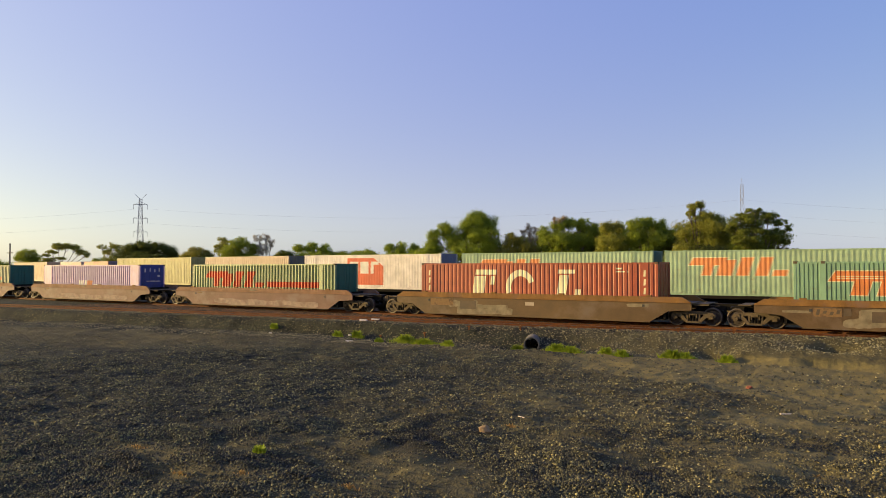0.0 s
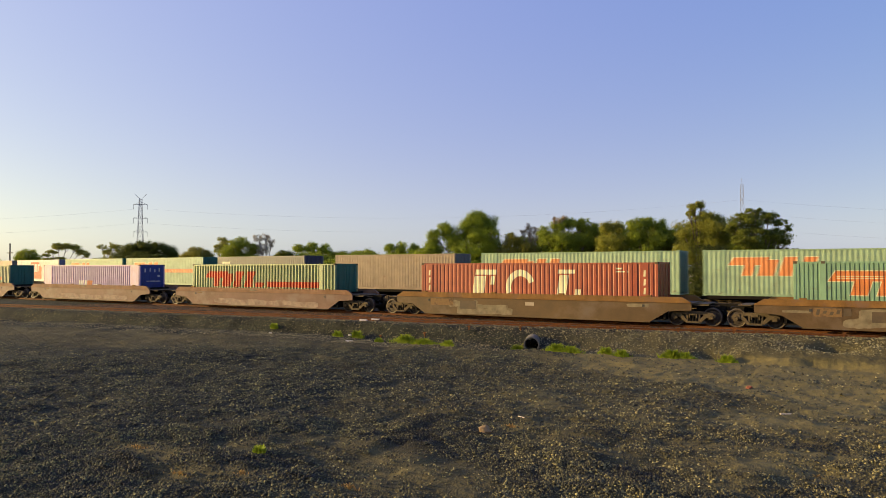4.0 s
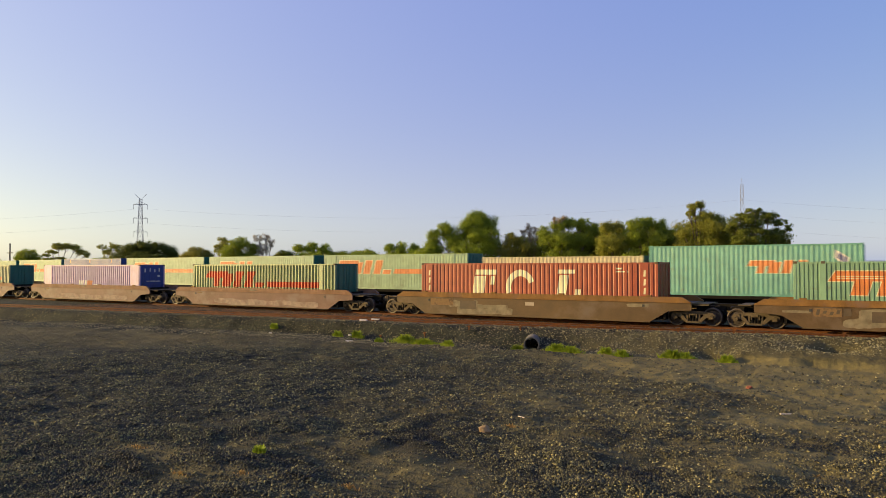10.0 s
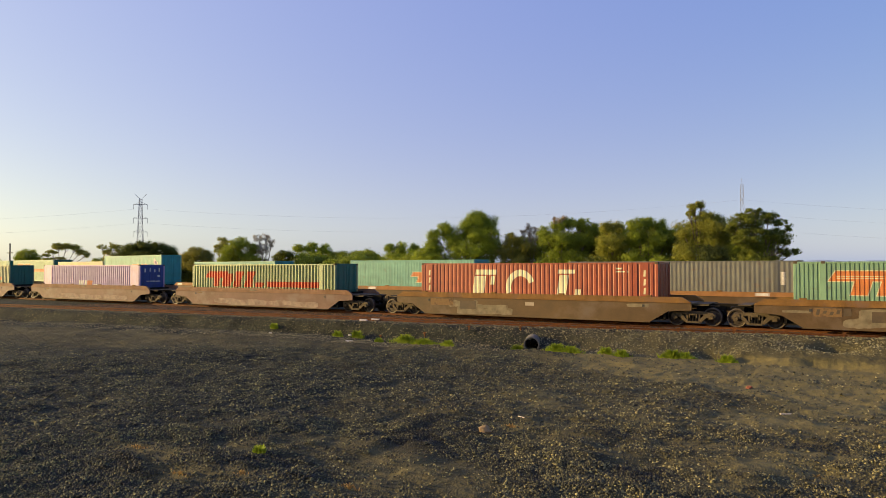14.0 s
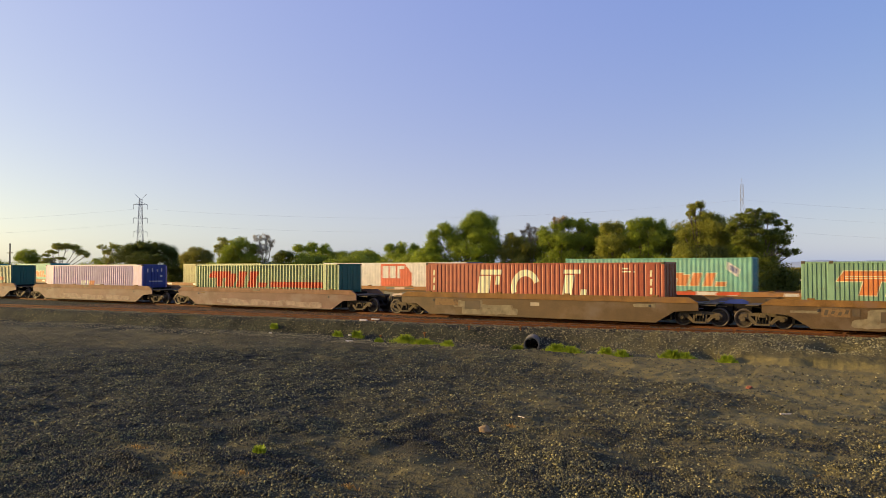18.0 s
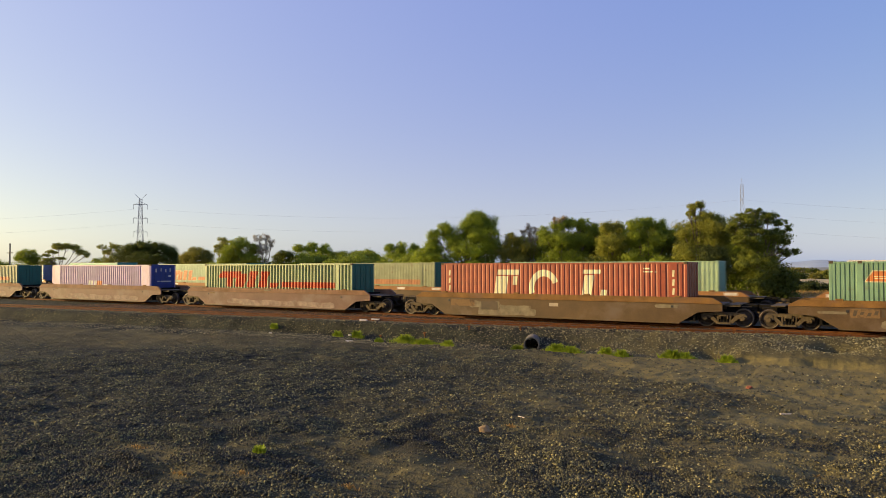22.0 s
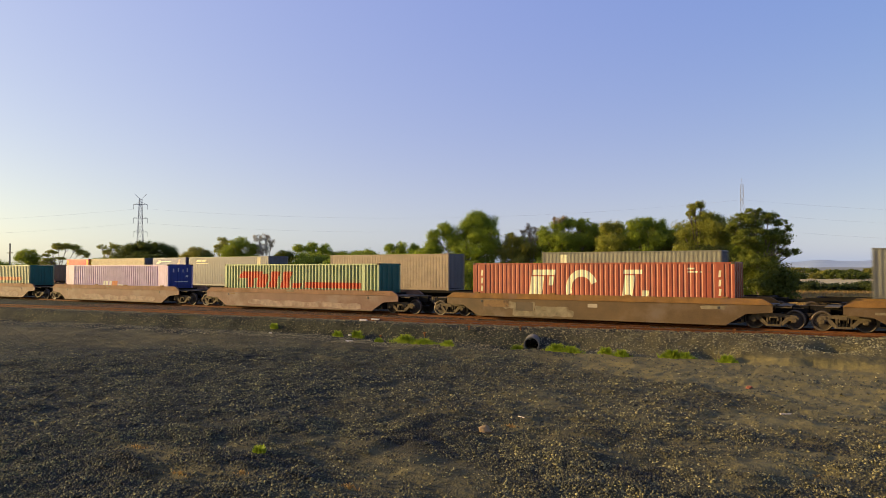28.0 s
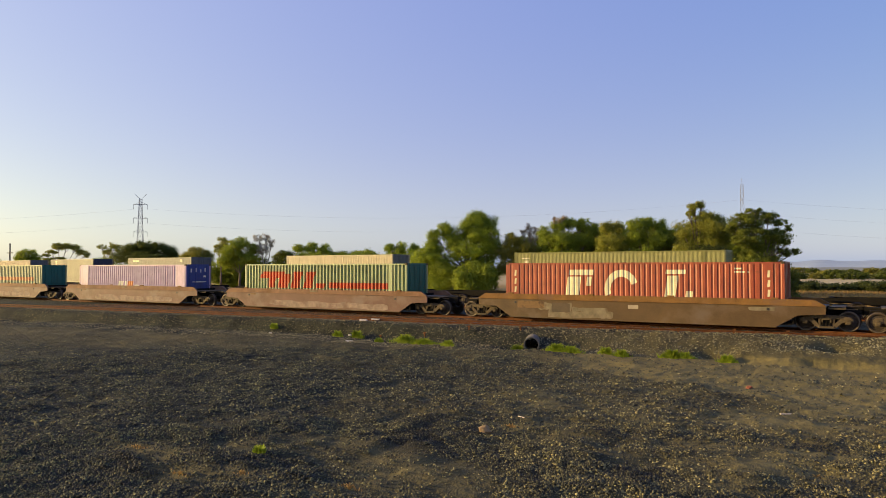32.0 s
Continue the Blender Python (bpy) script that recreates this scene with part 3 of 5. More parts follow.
NEAR_BOXES.append(container(-3.47, TRACK_NEAR, ZN, 14.63, 2.9, "nearteal", "green corrugated container with orange emblem in a well wagon", slant_marks(14.63, 1.36, 2.44, 1.42, 7.9) + [("emblem_bars", "creamletter", [rect(1.75, z, 3.6, z + 0.035, 0.02) for z in (2.1, 2.19)], "thin cream lines across the emblem")], NG, "seagreen", 0.185, 0.06, (0.7, 0.06)))
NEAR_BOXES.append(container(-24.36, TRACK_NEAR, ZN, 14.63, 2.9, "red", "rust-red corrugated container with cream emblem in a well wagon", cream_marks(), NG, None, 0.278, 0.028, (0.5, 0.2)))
for u, w in ((0.93, 0.2), (13.35, 0.2), (0.42, 0.4), (13.74, 0.4)):
    Soup().box(u, u + w, -1.226, -1.2, 0.16, 2.8, 0.01).put("flat_plate", P["red"], NEAR_BOXES[-1], "flat plain side plate")
for u in (0.52, 13.85):
    for k in range(3):
        z = 2.14 - k * 0.46
        Soup().prism(rect(u + 0.02, z, u + 0.13, z + 0.33, 0.03), -1.231, -1.225).put("owner_mark", P["creamletter"], NEAR_BOXES[-1], "small cream painted bar")
NEAR_BOXES.append(container(-46.02, TRACK_NEAR, ZN, 14.63, 2.9, "palegreen", "weathered green corrugated container with faded orange emblem", [(nm, "redorange", q, "faded red-orange painted " + nm) for nm, _, q, _ in slant_marks(14.63, 1.2, 2.35, 1.5, 7.7) if nm != "emblem_outline"], NG, "teal", 0.30, 0.12, (0.33, 0.07)))
NEAR_BOXES.append(container(-67.38, TRACK_NEAR, ZN, 14.63, 2.9, "violet", "corrugated container with dark blue doors, sun sheen painted pale lilac", [("emblem", "white", [rect(5.7, 1.0, 6.0, 1.5, 0.1), rect(6.15, 1.0, 6.45, 1.5, 0.1), rect(6.6, 1.0, 6.9, 1.5, 0.1), rect(8.0, 1.05, 8.6, 1.2)], "small white emblem bars"), ("emblem_accent", "orange", [rect(7.05, 1.0, 7.75, 1.5, 0.1)], "small orange emblem bar")], NG, "blue", 0.29, 0.045, (0.42, 0.14)))
NEAR_BOXES.append(container(-88.29, TRACK_NEAR, ZN, 14.63, 2.9, "green2", "pale green corrugated container with teal doors", [("stripe", "orange", [rect(6.5, 1.4, 13.2, 1.75)], "faded orange stripe")], NG, "teal"))

Soup().box(1.08, 1.36, -1.226, -1.2, 0.16, 2.8, 0.01).put("flat_plate", P["nearteal"], NEAR_BOXES[0], "flat plain side plate")
mput("corner_casting", CACHE[(14.63, 2.9, "nearteal", "seagreen", 0.185, 0.06, (0.7, 0.06))]["corner_casting"], NEAR_BOXES[0], pose(1.14, -CW / 2 - 0.008, 2.784))
for u0, u1 in ((0.14, 1.35), (13.5, 14.49)):
    Soup().box(u0, u1, -1.222, -1.2, 0.16, 2.8, 0.01).put("flat_plate", P["violet"], NEAR_BOXES[3], "flat pale side plate")
Soup().box(13.2, 13.52, -1.222, -1.2, 0.16, 2.8, 0.01).put("flat_plate", P["palegreen"], NEAR_BOXES[2], "flat plain side plate")
for k, (y0, z0, y1, z1) in enumerate(((-0.75, 2.25, -0.62, 2.55), (-0.3, 2.3, -0.18, 2.6), (0.2, 2.25, 0.34, 2.5), (0.62, 2.3, 0.72, 2.6), (-0.55, 1.45, 0.75, 1.53), (0.5, 1.85, 0.75, 2.0))):
    Soup().box(14.624, 14.629, y0, y1, z0, z1).put("door_mark", P["white"], NEAR_BOXES[3], "small pale painted door mark")

# ---------------------------------------------------------------- bogies and wagons
WR = 0.46


def bogie_meshes():
    if "bogie" in CACHE:
        return CACHE["bogie"]
    b = Soup().box(-0.22, 0.22, -1.05, 1.05, 0.5, 0.74, 0.03)
    b.tube((0, 0, 0.74), (0, 0, 0.82), 0.2, n=12)
    sf = Soup()
    w = 0.87
    sf.prism([(-w - 0.14, 0.50), (-w + 0.16, 0.50), (-w + 0.3, 0.60), (w - 0.3, 0.60), (w - 0.16, 0.50), (w + 0.14, 0.50), (w + 0.14, 0.62), (w - 0.1, 0.70), (0.35, 0.76), (-0.35, 0.76), (-w + 0.1, 0.70), (-w - 0.14, 0.62)], -0.08, 0.08)
    for s in (-1, 1):
        q = [(s * 0.16, 0.17), (s * 0.36, 0.17), (s * (w - 0.10), 0.54), (s * (w - 0.32), 0.60)]
        sf.prism(q if s > 0 else q[::-1], -0.09, 0.09)
        q = [(s * 0.25, 0.24), (s * 0.32, 0.24), (s * 0.34, 0.66), (s * 0.24, 0.66)]
        sf.prism(q if s > 0 else q[::-1], -0.07, 0.07)
        q = [(s * (w - 0.2), 0.44), (s * (w + 0.2), 0.44), (s * (w + 0.2), 0.58), (s * (w + 0.08), 0.68), (s * (w - 0.16), 0.7)]
        sf.prism(q if s > 0 else q[::-1], -0.11, 0.1)
        sf.box(s * w - 0.13, s * w + 0.13, -0.1, 0.1, 0.36, 0.56, 0.03)
    sf.box(-0.34, 0.34, -0.12, 0.12, 0.16, 0.25, 0.03)
    be = Soup().box(-0.15, 0.15, -0.14, 0.1, 0.55, 0.68, 0.02).box(-0.2, -0.15, -0.12, 0.1, 0.42, 0.64).box(0.15, 0.2, -0.12, 0.1, 0.42, 0.64)
    sp = Soup()
    sp.lathe([(0.05 + 0.018 * (k % 2), 0.25 + k * 0.032) for k in range(10)], 7, "z")
    ws = Soup()
    for s in (-1, 1):
        pr = [(0.06, 0.11), (0.13, 0.10), (0.15, 0.02), (0.33, 0.0), (0.37, 0.06), (WR, 0.065), (WR + 0.005, -0.04), (WR + 0.03, -0.05), (WR + 0.03, -0.075), (0.37, -0.07), (0.34, -0.02), (0.15, -0.03), (0.09, -0.09)]
        t = Soup().lathe(pr, 18)
        ws.add([(x, y * s * 1 + s * 0.75, z) for x, y, z in t.v], t.f if s > 0 else [f[::-1] for f in t.f])
    ws.tube((0, -1.0, 0), (0, 1.0, 0), 0.075, n=10)
    cap = Soup()
    cap.tube((0, -0.06, 0), (0, 0.02, 0), 0.105, 0.115, n=12)
    for k in range(3):
        a = 2 * math.pi * k / 3
        cap.tube((0.06 * math.cos(a), -0.085, 0.06 * math.sin(a)), (0.06 * math.cos(a), -0.05, 0.06 * math.sin(a)), 0.017, n=6)
    CACHE["bogie"] = dict(bolster=b.mesh("bolster", UNDER), side_frame=sf.mesh("side_frame", CASTING), bolster_end=be.mesh("bolster_end", CASTING), spring=sp.mesh("spring", UNDER), wheelset=ws.mesh("wheelset", WHEEL, False), cap=cap.mesh("axle_cap", CASTING),
                          rim=Soup().lathe([(0.405, -0.058), (0.41, -0.068), (WR - 0.004, -0.070), (WR + 0.001, -0.060)], 30).mesh("wheel_rim", BRIGHT, True),
                          beam=Soup().box(-0.05, 0.05, -0.8, 0.8, 0.32, 0.44, 0.02).mesh("brake_beam", UNDER))
    return CACHE["bogie"]


def bogie(parent, x):
    b = bogie_meshes()
    o = mput("bogie", b["bolster"], parent, pose(x, 0, 0))
    for s in (-1, 1):
        mput("side_frame", b["side_frame"], o, pose(0, s * 1.02, 0))
        mput("bolster_end", b["bolster_end"], o, pose(0, s * 1.02, 0, 0, 0, 0 if s < 0 else 180))
        for k in (-0.14, 0.0, 0.14):
            mput("spring", b["spring"], o, pose(k, s * 1.02, 0))
        mput("wheelset", b["wheelset"], o, pose(s * 0.87, 0, WR))
        mput("brake_beam", b["beam"], o, pose(s * 0.33, 0, 0))
        mput("wheel_rim", b["rim"], o, pose(s * 0.87, -0.75, WR))
        for e in (-1, 1):
            mput("axle_cap", b["cap"], o, pose(e * 0.87, s * 1.13, WR, 0, 0, 0 if s < 0 else 180))


def ends_of_wagon(th, half, mats):
    """Draft sill, coupler, platform, hoses at both ends."""
    if "ends" not in CACHE:
        d = Soup().box(0, 1.5, -0.25, 0.25, 0.78, 1.12, 0.02)
        c = Soup().box(1.5, 1.75, -0.09, 0.09, 0.82, 1.0).prism([(1.7, -0.14), (1.84, -0.16), (1.88, 0.0), (1.8, 0.16), (1.7, 0.14)], 0.74, 1.06, "z")
        p = Soup().box(0.15, 0.75, -1.3, 1.3, 1.10, 1.14).box(0.1, 0.8, -1.3, -1.26, 1.04, 1.14)
        hse = Soup()
        pts = [Vector((1.3 + 0.09 * k, -0.35, 0.8 - 0.28 * math.sin(math.pi * k / 6))) for k in range(7)]
        for a, e in zip(pts, pts[1:]):
            hse.tube(a, e, 0.025, n=6)
        br = Soup().box(0.5, 1.2, 0.3, 0.7, 0.75, 1.0, 0.05)
        rd = Soup().tube((0.8, -0.9, 1.03), (1.25, -0.9, 1.03), 0.022, n=6)
        CACHE["ends"] = [("draft_sill", d.mesh("draft_sill", UNDER)), ("coupler", c.mesh("coupler", CASTING)), ("end_platform", p.mesh("end_platform", CASTING)), ("air_hose", hse.mesh("air_hose", P["steelblack"])), ("brake_cylinder", br.mesh("brake_cylinder", UNDER)), ("release_rod", rd.mesh("release_rod", CASTING))]
    for s in (0, 1):
        for nm, me in CACHE["ends"]:
            mput(nm, me, th, pose(half if s == 0 else -half, 0, 0, 0, 0, 180 * s))


OCHRE = mat("pale_ochre_rail_paint", (0.30, 0.14, 0.045), 0.7, 0, 0.25, 1.5, 18, 0.1, (0.2, 0.12, 0.07), 0.15, 1.2, spec=0.3)


# low-sun glare on the wagons to the left, put into paler pinkish paint copies
GLARE = mat("glare_pinkish_wagon_paint", (0.155, 0.086, 0.062), 0.65, 0, 0.25, 0.9, 18, 0.08, (0.19, 0.135, 0.105), 0.25, 0.45, spec=0.22)
GLARETOP = mat("glare_tan_rail_paint", (0.21, 0.115, 0.065), 0.75, 0, 0.25, 1.5, 18, 0.1, (0.16, 0.08, 0.035), 0.3, 1.2, spec=0.2)


# faded picks the paint copies that carry the painted sun glare
def well_wagon(x, y, label, group, patches=(), pale=False, faded=False):
    th = thing("well_wagon", pose(x, y, 0), label, "railway wagon", group)
    if "well" not in CACHE:
        c = {}
        side = [(-6.95, 0.17), (6.95, 0.17), (7.85, 0.72), (9.0, 0.80), (9.0, 1.16), (-9.0, 1.16), (-9.0, 0.80), (-7.85, 0.72)]
        c["side_plate"] = Soup().prism(side, -0.04, 0.04).mesh("side_plate", WAGON)
        c["top_chord"] = Soup().prism([(-9.0, 1.16), (9.0, 1.16), (9.0, 1.2), (8.55, 1.46), (-8.55, 1.46), (-9.0, 1.2)], -0.09, 0.07).mesh("top_chord", WAGONTOP)
        c["bottom_flange"] = Soup().box(-6.95, 6.95, -0.1, 0.2, 0.13, 0.17).mesh("bottom_flange", WAGON)
        c["well_floor"] = Soup().box(-7.6, 7.6, -1.36, 1.36, 0.26, 0.32).mesh("well_floor", UNDER)
        c["end_bulkhead"] = Soup().box(-0.05, 0.05, -1.36, 1.36, 0.3, 1.3).mesh("end_bulkhead", UNDER)
        c["end_deck"] = Soup().box(0, 1.3, -1.36, 1.36, 1.1, 1.16).mesh("end_deck", WAGON)
        lug = Soup().box(-0.16, 0.16, -0.13, 0.02, 1.46, 1.53, 0.02)
        c["locating_lug"] = lug.mesh("locating_lug", WAGONTOP)
        c["lamp_bracket"] = Soup().box(-0.06, 0.06, -0.07, -0.04, 0.92, 1.04, 0.01).mesh("lamp_bracket", P["steelblack"])
        c["pale_chord"] = c["top_chord"].copy()
        c["pale_chord"].materials[0] = OCHRE
        c["faded_plate"], c["faded_chord"] = c["side_plate"].copy(), c["top_chord"].copy()
        c["faded_plate"].materials[0], c["faded_chord"].materials[0] = GLARE, GLARETOP
        CACHE["well"] = c
    c = CACHE["well"]
    for s in (-1, 1):
        m = pose(0, s * 1.42, 0, 0, 0, 0 if s < 0 else 180)
        for nm in ("side_plate", "top_chord", "bottom_flange"):
            kind = {"top_chord": "pale_chord" if pale else "faded_chord" if faded else nm, "side_plate": "faded_plate" if faded else nm}.get(nm, nm)
            mput(nm, c[kind], th, m)
        if pale and s < 0:
            for k in (-8.4, -4.0, 4.2, 7.6):
                Soup().box(k, k + 0.75, -1.516, -1.508, 1.22, 1.4).put("reflector_plate", P["white"], th, "pale reflector plate")
        for k in (-6.9, -2.1, 2.1, 6.9):
            mput("locating_lug", c["locating_lug"], th, m @ pose(k, 0, 0))
        for k in (-6.6, 6.6):
            mput("lamp_bracket", c["lamp_bracket"], th, m @ pose(k, 0, 0))
        mput("end_bulkhead", c["end_bulkhead"], th, pose(s * 7.65, 0, 0))
        mput("end_deck", c["end_deck"], th, pose(7.7 if s > 0 else -9.0, 0, 0))
        bogie(th, s * 9.0)
    mput("well_floor", c["well_floor"], th)
    ends_of_wagon(th, 9.0, None)
    for u0, z0, u1, z1, mt, lab in patches:
        Soup().box(u0, u1, -1.468, -1.461, z0, z1).put("paint_patch", P[mt] if isinstance(mt, str) else mt, th, lab)
    return th


DATA = mat("pale_data_panel_paint", (0.20, 0.12, 0.05), 0.75, vary=0.3, second=(0.09, 0.055, 0.03), amount=0.4, rscale=3.0, spec=0.2)
PRIMER = mat("grey_primer_patch", (0.18, 0.147, 0.09), 0.75, vary=0.3, second=(0.11, 0.07, 0.036), amount=0.25, rscale=1.3, spec=0.2)
DUSTY = mat("pale_dusty_paint", (0.25, 0.185, 0.14), 0.75, vary=0.3, second=(0.15, 0.085, 0.06), amount=0.3, rscale=1.1, spec=0.2)
PALE = mat("pale_plate_paint", (0.36, 0.29, 0.2), 0.7, vary=0.2)
DARKP = mat("dark_brown_patch", (0.075, 0.05, 0.026), 0.75)


def blob(u0, z0, u1, z1, seed):
    """A worn, uneven painted area."""
    n = 34
    lo, hi = [], []
    for k in range(n + 1):
        t = k / n
        u = u0 + (u1 - u0) * t
        e = 0.7 if k in (0, n) else 1.0
        zm = (z0 + z1) / 2 + 0.3 * (z1 - z0) * noise.noise((u * 0.5, seed, 3.0))
        hh = (z1 - z0) / 2 * e * (1 + 0.5 * noise.noise((u * 1.1, seed, 0.5)) + 0.25 * noise.noise((u * 4, seed, 1.5)))
        lo.append((u + 0.05 * noise.noise((k, seed, 7)), max(0.2, zm - hh)))
        hi.append((u + 0.05 * noise.noise((k, seed, 8)), min(1.1, zm + hh)))
    return lo + hi[::-1]


PATCHES = {
    1: [("primer_patch", PRIMER, blob(-7.8, 0.84, -6.6, 0.95, 6.5), "patchy grey primer area", 0.0), ("primer_patch", PRIMER, blob(-5.3, 0.24, -3.2, 0.62, 1.5), "patchy grey primer area", 0.0), ("primer_patch", PRIMER, blob(-4.7, 0.62, -0.6, 1.05, 4.5), "patchy grey primer area", 0.002), ("primer_patch", PRIMER, blob(0.4, 0.3, 4.4, 0.8, 8.5), "patchy grey primer area", 0.0),
        ("data_panel", DATA, rect(-6.5, 0.7, -5.35, 1.09), "tan data panel with worn paint", 0.004), ("stencil_panel", DARKP, rect(-5.28, 0.76, -4.98, 1.07), "small dark panel", 0.004), ("stencil_panel", DARKP, rect(-4.2, 0.5, -3.2, 0.98), "dark repainted square", 0.006)]
       + [("data_bar", DARKP, rect(-6.4 + 0.27 * k, 0.78 + 0.06 * (k % 2), -6.26 + 0.27 * k, 1.03 - 0.05 * (k % 3), 0.06), "worn dark stencil bar", 0.006) for k in range(4)],
    2: [("primer_patch", PRIMER, blob(-5.2, 0.6, -3.2, 1.04, 2.5), "patchy grey primer area", 0.0), ("primer_patch", PRIMER, blob(-4.6, 0.24, -0.9, 0.62, 9.5), "patchy grey primer area", 0.002), ("primer_patch", PRIMER, blob(-3.2, 0.55, -1.2, 0.8, 3.5), "patchy grey primer area", 0.001), ("primer_patch", PRIMER, blob(5.75, 0.9, 6.9, 1.06, 5.5), "patchy grey primer area", 0.0),
        ("data_panel", DATA, rect(-6.48, 0.68, -4.85, 1.08), "tan data panel with worn paint", 0.004), ("stencil_panel", DARKP, rect(-4.38, 0.5, -3.32, 0.98), "dark repainted square", 0.005), ("small_plate", PALE, rect(-0.1, 0.8, 0.44, 0.99), "small pale plate", 0.003)]}
NEAR_WAGONS = []
for k, (x, pt) in enumerate(((3.85, 1), (-17.04, 2), (-38.7, 0), (-60.06, 0), (-81.2, 0), (-102.6, 0))):
    wg = well_wagon(x, TRACK_NEAR, "dusty brown well wagon with ochre top rail" if pt else "brown well wagon with pinkish sun glare painted on its dusty sides", "waiting well wagons", faded=not pt)
    if pt:
        for nm, mt, poly, lab, lift_ in PATCHES[pt]:
            Soup().prism(poly, -1.466 - lift_, -1.459).put(nm, mt, wg, lab)
    else:
        Soup().prism(blob(-4.5, 0.24, 6.0, 0.62, x), -1.466, -1.459).put("dust_patch", DUSTY, wg, "paler dusty area of the side")
        Soup().box(-6.4, -5.9, -1.466, -1.459, 1.0, 1.1).put("small_plate", DATA, wg, "small pale plate")
        Soup().box(-0.6, 0.1, -1.522, -1.508, 1.28, 1.4).put("rail_plate", PRIMER, wg, "pale plate on the top rail")
    NEAR_WAGONS.append(wg)

# ---------------------------------------------------------------- the far train
FAR = []
DECK = 1.18
FB = lambda q, L, H, col, label, marks=(), end=None, z=DECK: FAR.append(container(q, TRACK_FAR, z, L, H, col, label, marks, FG, end, 0.278, 0.025))
G48 = "pale green corrugated container with orange slanted emblem"
orange_marks = lambda: slant_marks(14.63, 1.28, 2.4, 1.5, 7.2)
FB(-106.2, 12.19, 2.59, "tan", "tan corrugated container on a flat wagon")
FB(-90.0, 6.06, 2.59, "pinkwhite", "pinkish white short container on a flat wagon")
FB(-83.3, 6.06, 2.59, "salmon", "salmon short container on a flat wagon", (), "slate")
FB(-75.0, 14.63, 2.9, "olive", "olive-yellow corrugated container on a flat wagon")
FB(-58.1, 12.19, 2.9, "tan", "tan corrugated container beside a white one", (), "grey")
RED_PANEL = [("emblem", "redorange", [[(5.0, 0.35), (8.9, 0.35), (8.9, 1.9), (7.9, 2.6), (5.0, 2.6)]], "red-orange painted emblem panel"), ("emblem_bars", "white", [rect(5.3, 1.3, 6.2, 2.3), rect(6.45, 1.3, 7.35, 2.3), rect(7.6, 1.3, 7.9, 2.3), rect(7.9, 2.05, 8.4, 2.3)], "white painted bars")]
FB(-43.9, 14.63, 2.9, "white", "off-white corrugated container with red emblem panel", RED_PANEL, "slate")
FB(-27.4, 14.63, 2.9, "green", G48, orange_marks(), "teal")
FB(-12.0, 14.63, 2.9, "green", G48, orange_marks(), "teal")
FB(4.9, 12.19, 2.9, "grey", "weathered grey corrugated container", [("emblem", "creamletter", [rect(0.7, 2.2, 1.9, 2.4), rect(0.7, 2.0, 1.4, 2.1)], "small faded marks")], "darkblue")
FB(20.8, 12.19, 2.9, "brown", "faded brown corrugated container", [("emblem", "slate", [rect(0.3, 1.1, 0.8, 1.7)], "faded blue patch")], "darkgrey")
FB(35.3, 14.63, 2.9, "green", "pale green container with yellow stripe and sea-green patches", slant_marks(14.63, 1.28, 2.4, 1.6, 7.0, False) + [("stripe", "yellowstripe", [rect(7.0, 1.35, 13.4, 1.8)], "yellow painted stripe"), ("patch", "seagreen", [rect(0.6, 0.25, 6.0, 0.9), rect(6.2, 0.25, 13.6, 1.2)], "sea-green repainted patches")], "teal")
FB(51.4, 14.63, 2.9, "green", G48, orange_marks(), "teal")
FB(66.8, 14.63, 2.9, "blue", "deep blue corrugated container with pale emblem bars", [("emblem", "white", [rect(6.2, 1.25, 6.5, 1.68, 0.05), rect(6.62, 1.25, 6.95, 1.68, 0.05), rect(7.05, 1.25, 7.2, 1.68, 0.05), rect(7.32, 1.25, 7.6, 1.68, 0.05), rect(8.45, 1.25, 9.4, 1.42)], "white painted bars"), ("emblem_accent", "yellowstripe", [rect(7.7, 1.25, 8.35, 1.68, 0.05)], "orange-yellow painted bar"), ("handling_marks", "yellowstripe", [rect(1.6, 2.45, 1.8, 2.85), rect(6.8, 2.45, 7.0, 2.75), rect(12.2, 2.45, 12.4, 2.85)], "small yellow marks")], "blue")
for q in (82.6, 98.1, 114.0):
    FB(q, 14.63, 2.9, "green", G48, orange_marks(), "teal")
FB(129.9, 12.19, 2.59, "cream", "cream corrugated container on a flat wagon", (), "grey")
DIAM = lambda: [("badge", "white", [[(10.7, 2.35), (11.35, 1.85), (11.5, 2.35), (10.75, 2.85)]], "white shield-shaped badge"), ("badge_centre", "slate", [[(10.85, 2.35), (11.28, 2.02), (11.38, 2.35), (10.9, 2.65)]], "slate badge centre")]
tealm = lambda: slant_marks(12.19, 1.3, 2.1, 6.3, 10.6, False) + DIAM()
FB(142.5, 12.19, 3.2, "seagreen", "tall sea-green container with orange emblem and badge", slant_marks(12.19, 1.45, 2.2, 6.0, 9.8, False) + DIAM(), "seateal")
ZW = 0.5
FB(160.6, 12.19, 3.1, "seagreen", "sea-green container with orange emblem in a well wagon", slant_marks(12.19, 1.25, 2.3, 1.0, 7.2, False) + [("stripe_outline", "creamletter", [rect(7.6, 1.27, 11.25, 1.86, 0.15)], "cream outline of the stripe"), ("stripe", "orange", [rect(7.7, 1.33, 11.15, 1.8, 0.15)], "orange painted stripe")], "seateal", z=ZW)
FB(182.0, 12.19, 3.1, "seagreen", "sea-green container with orange emblem and badge in a well wagon", tealm(), "seateal", z=ZW)
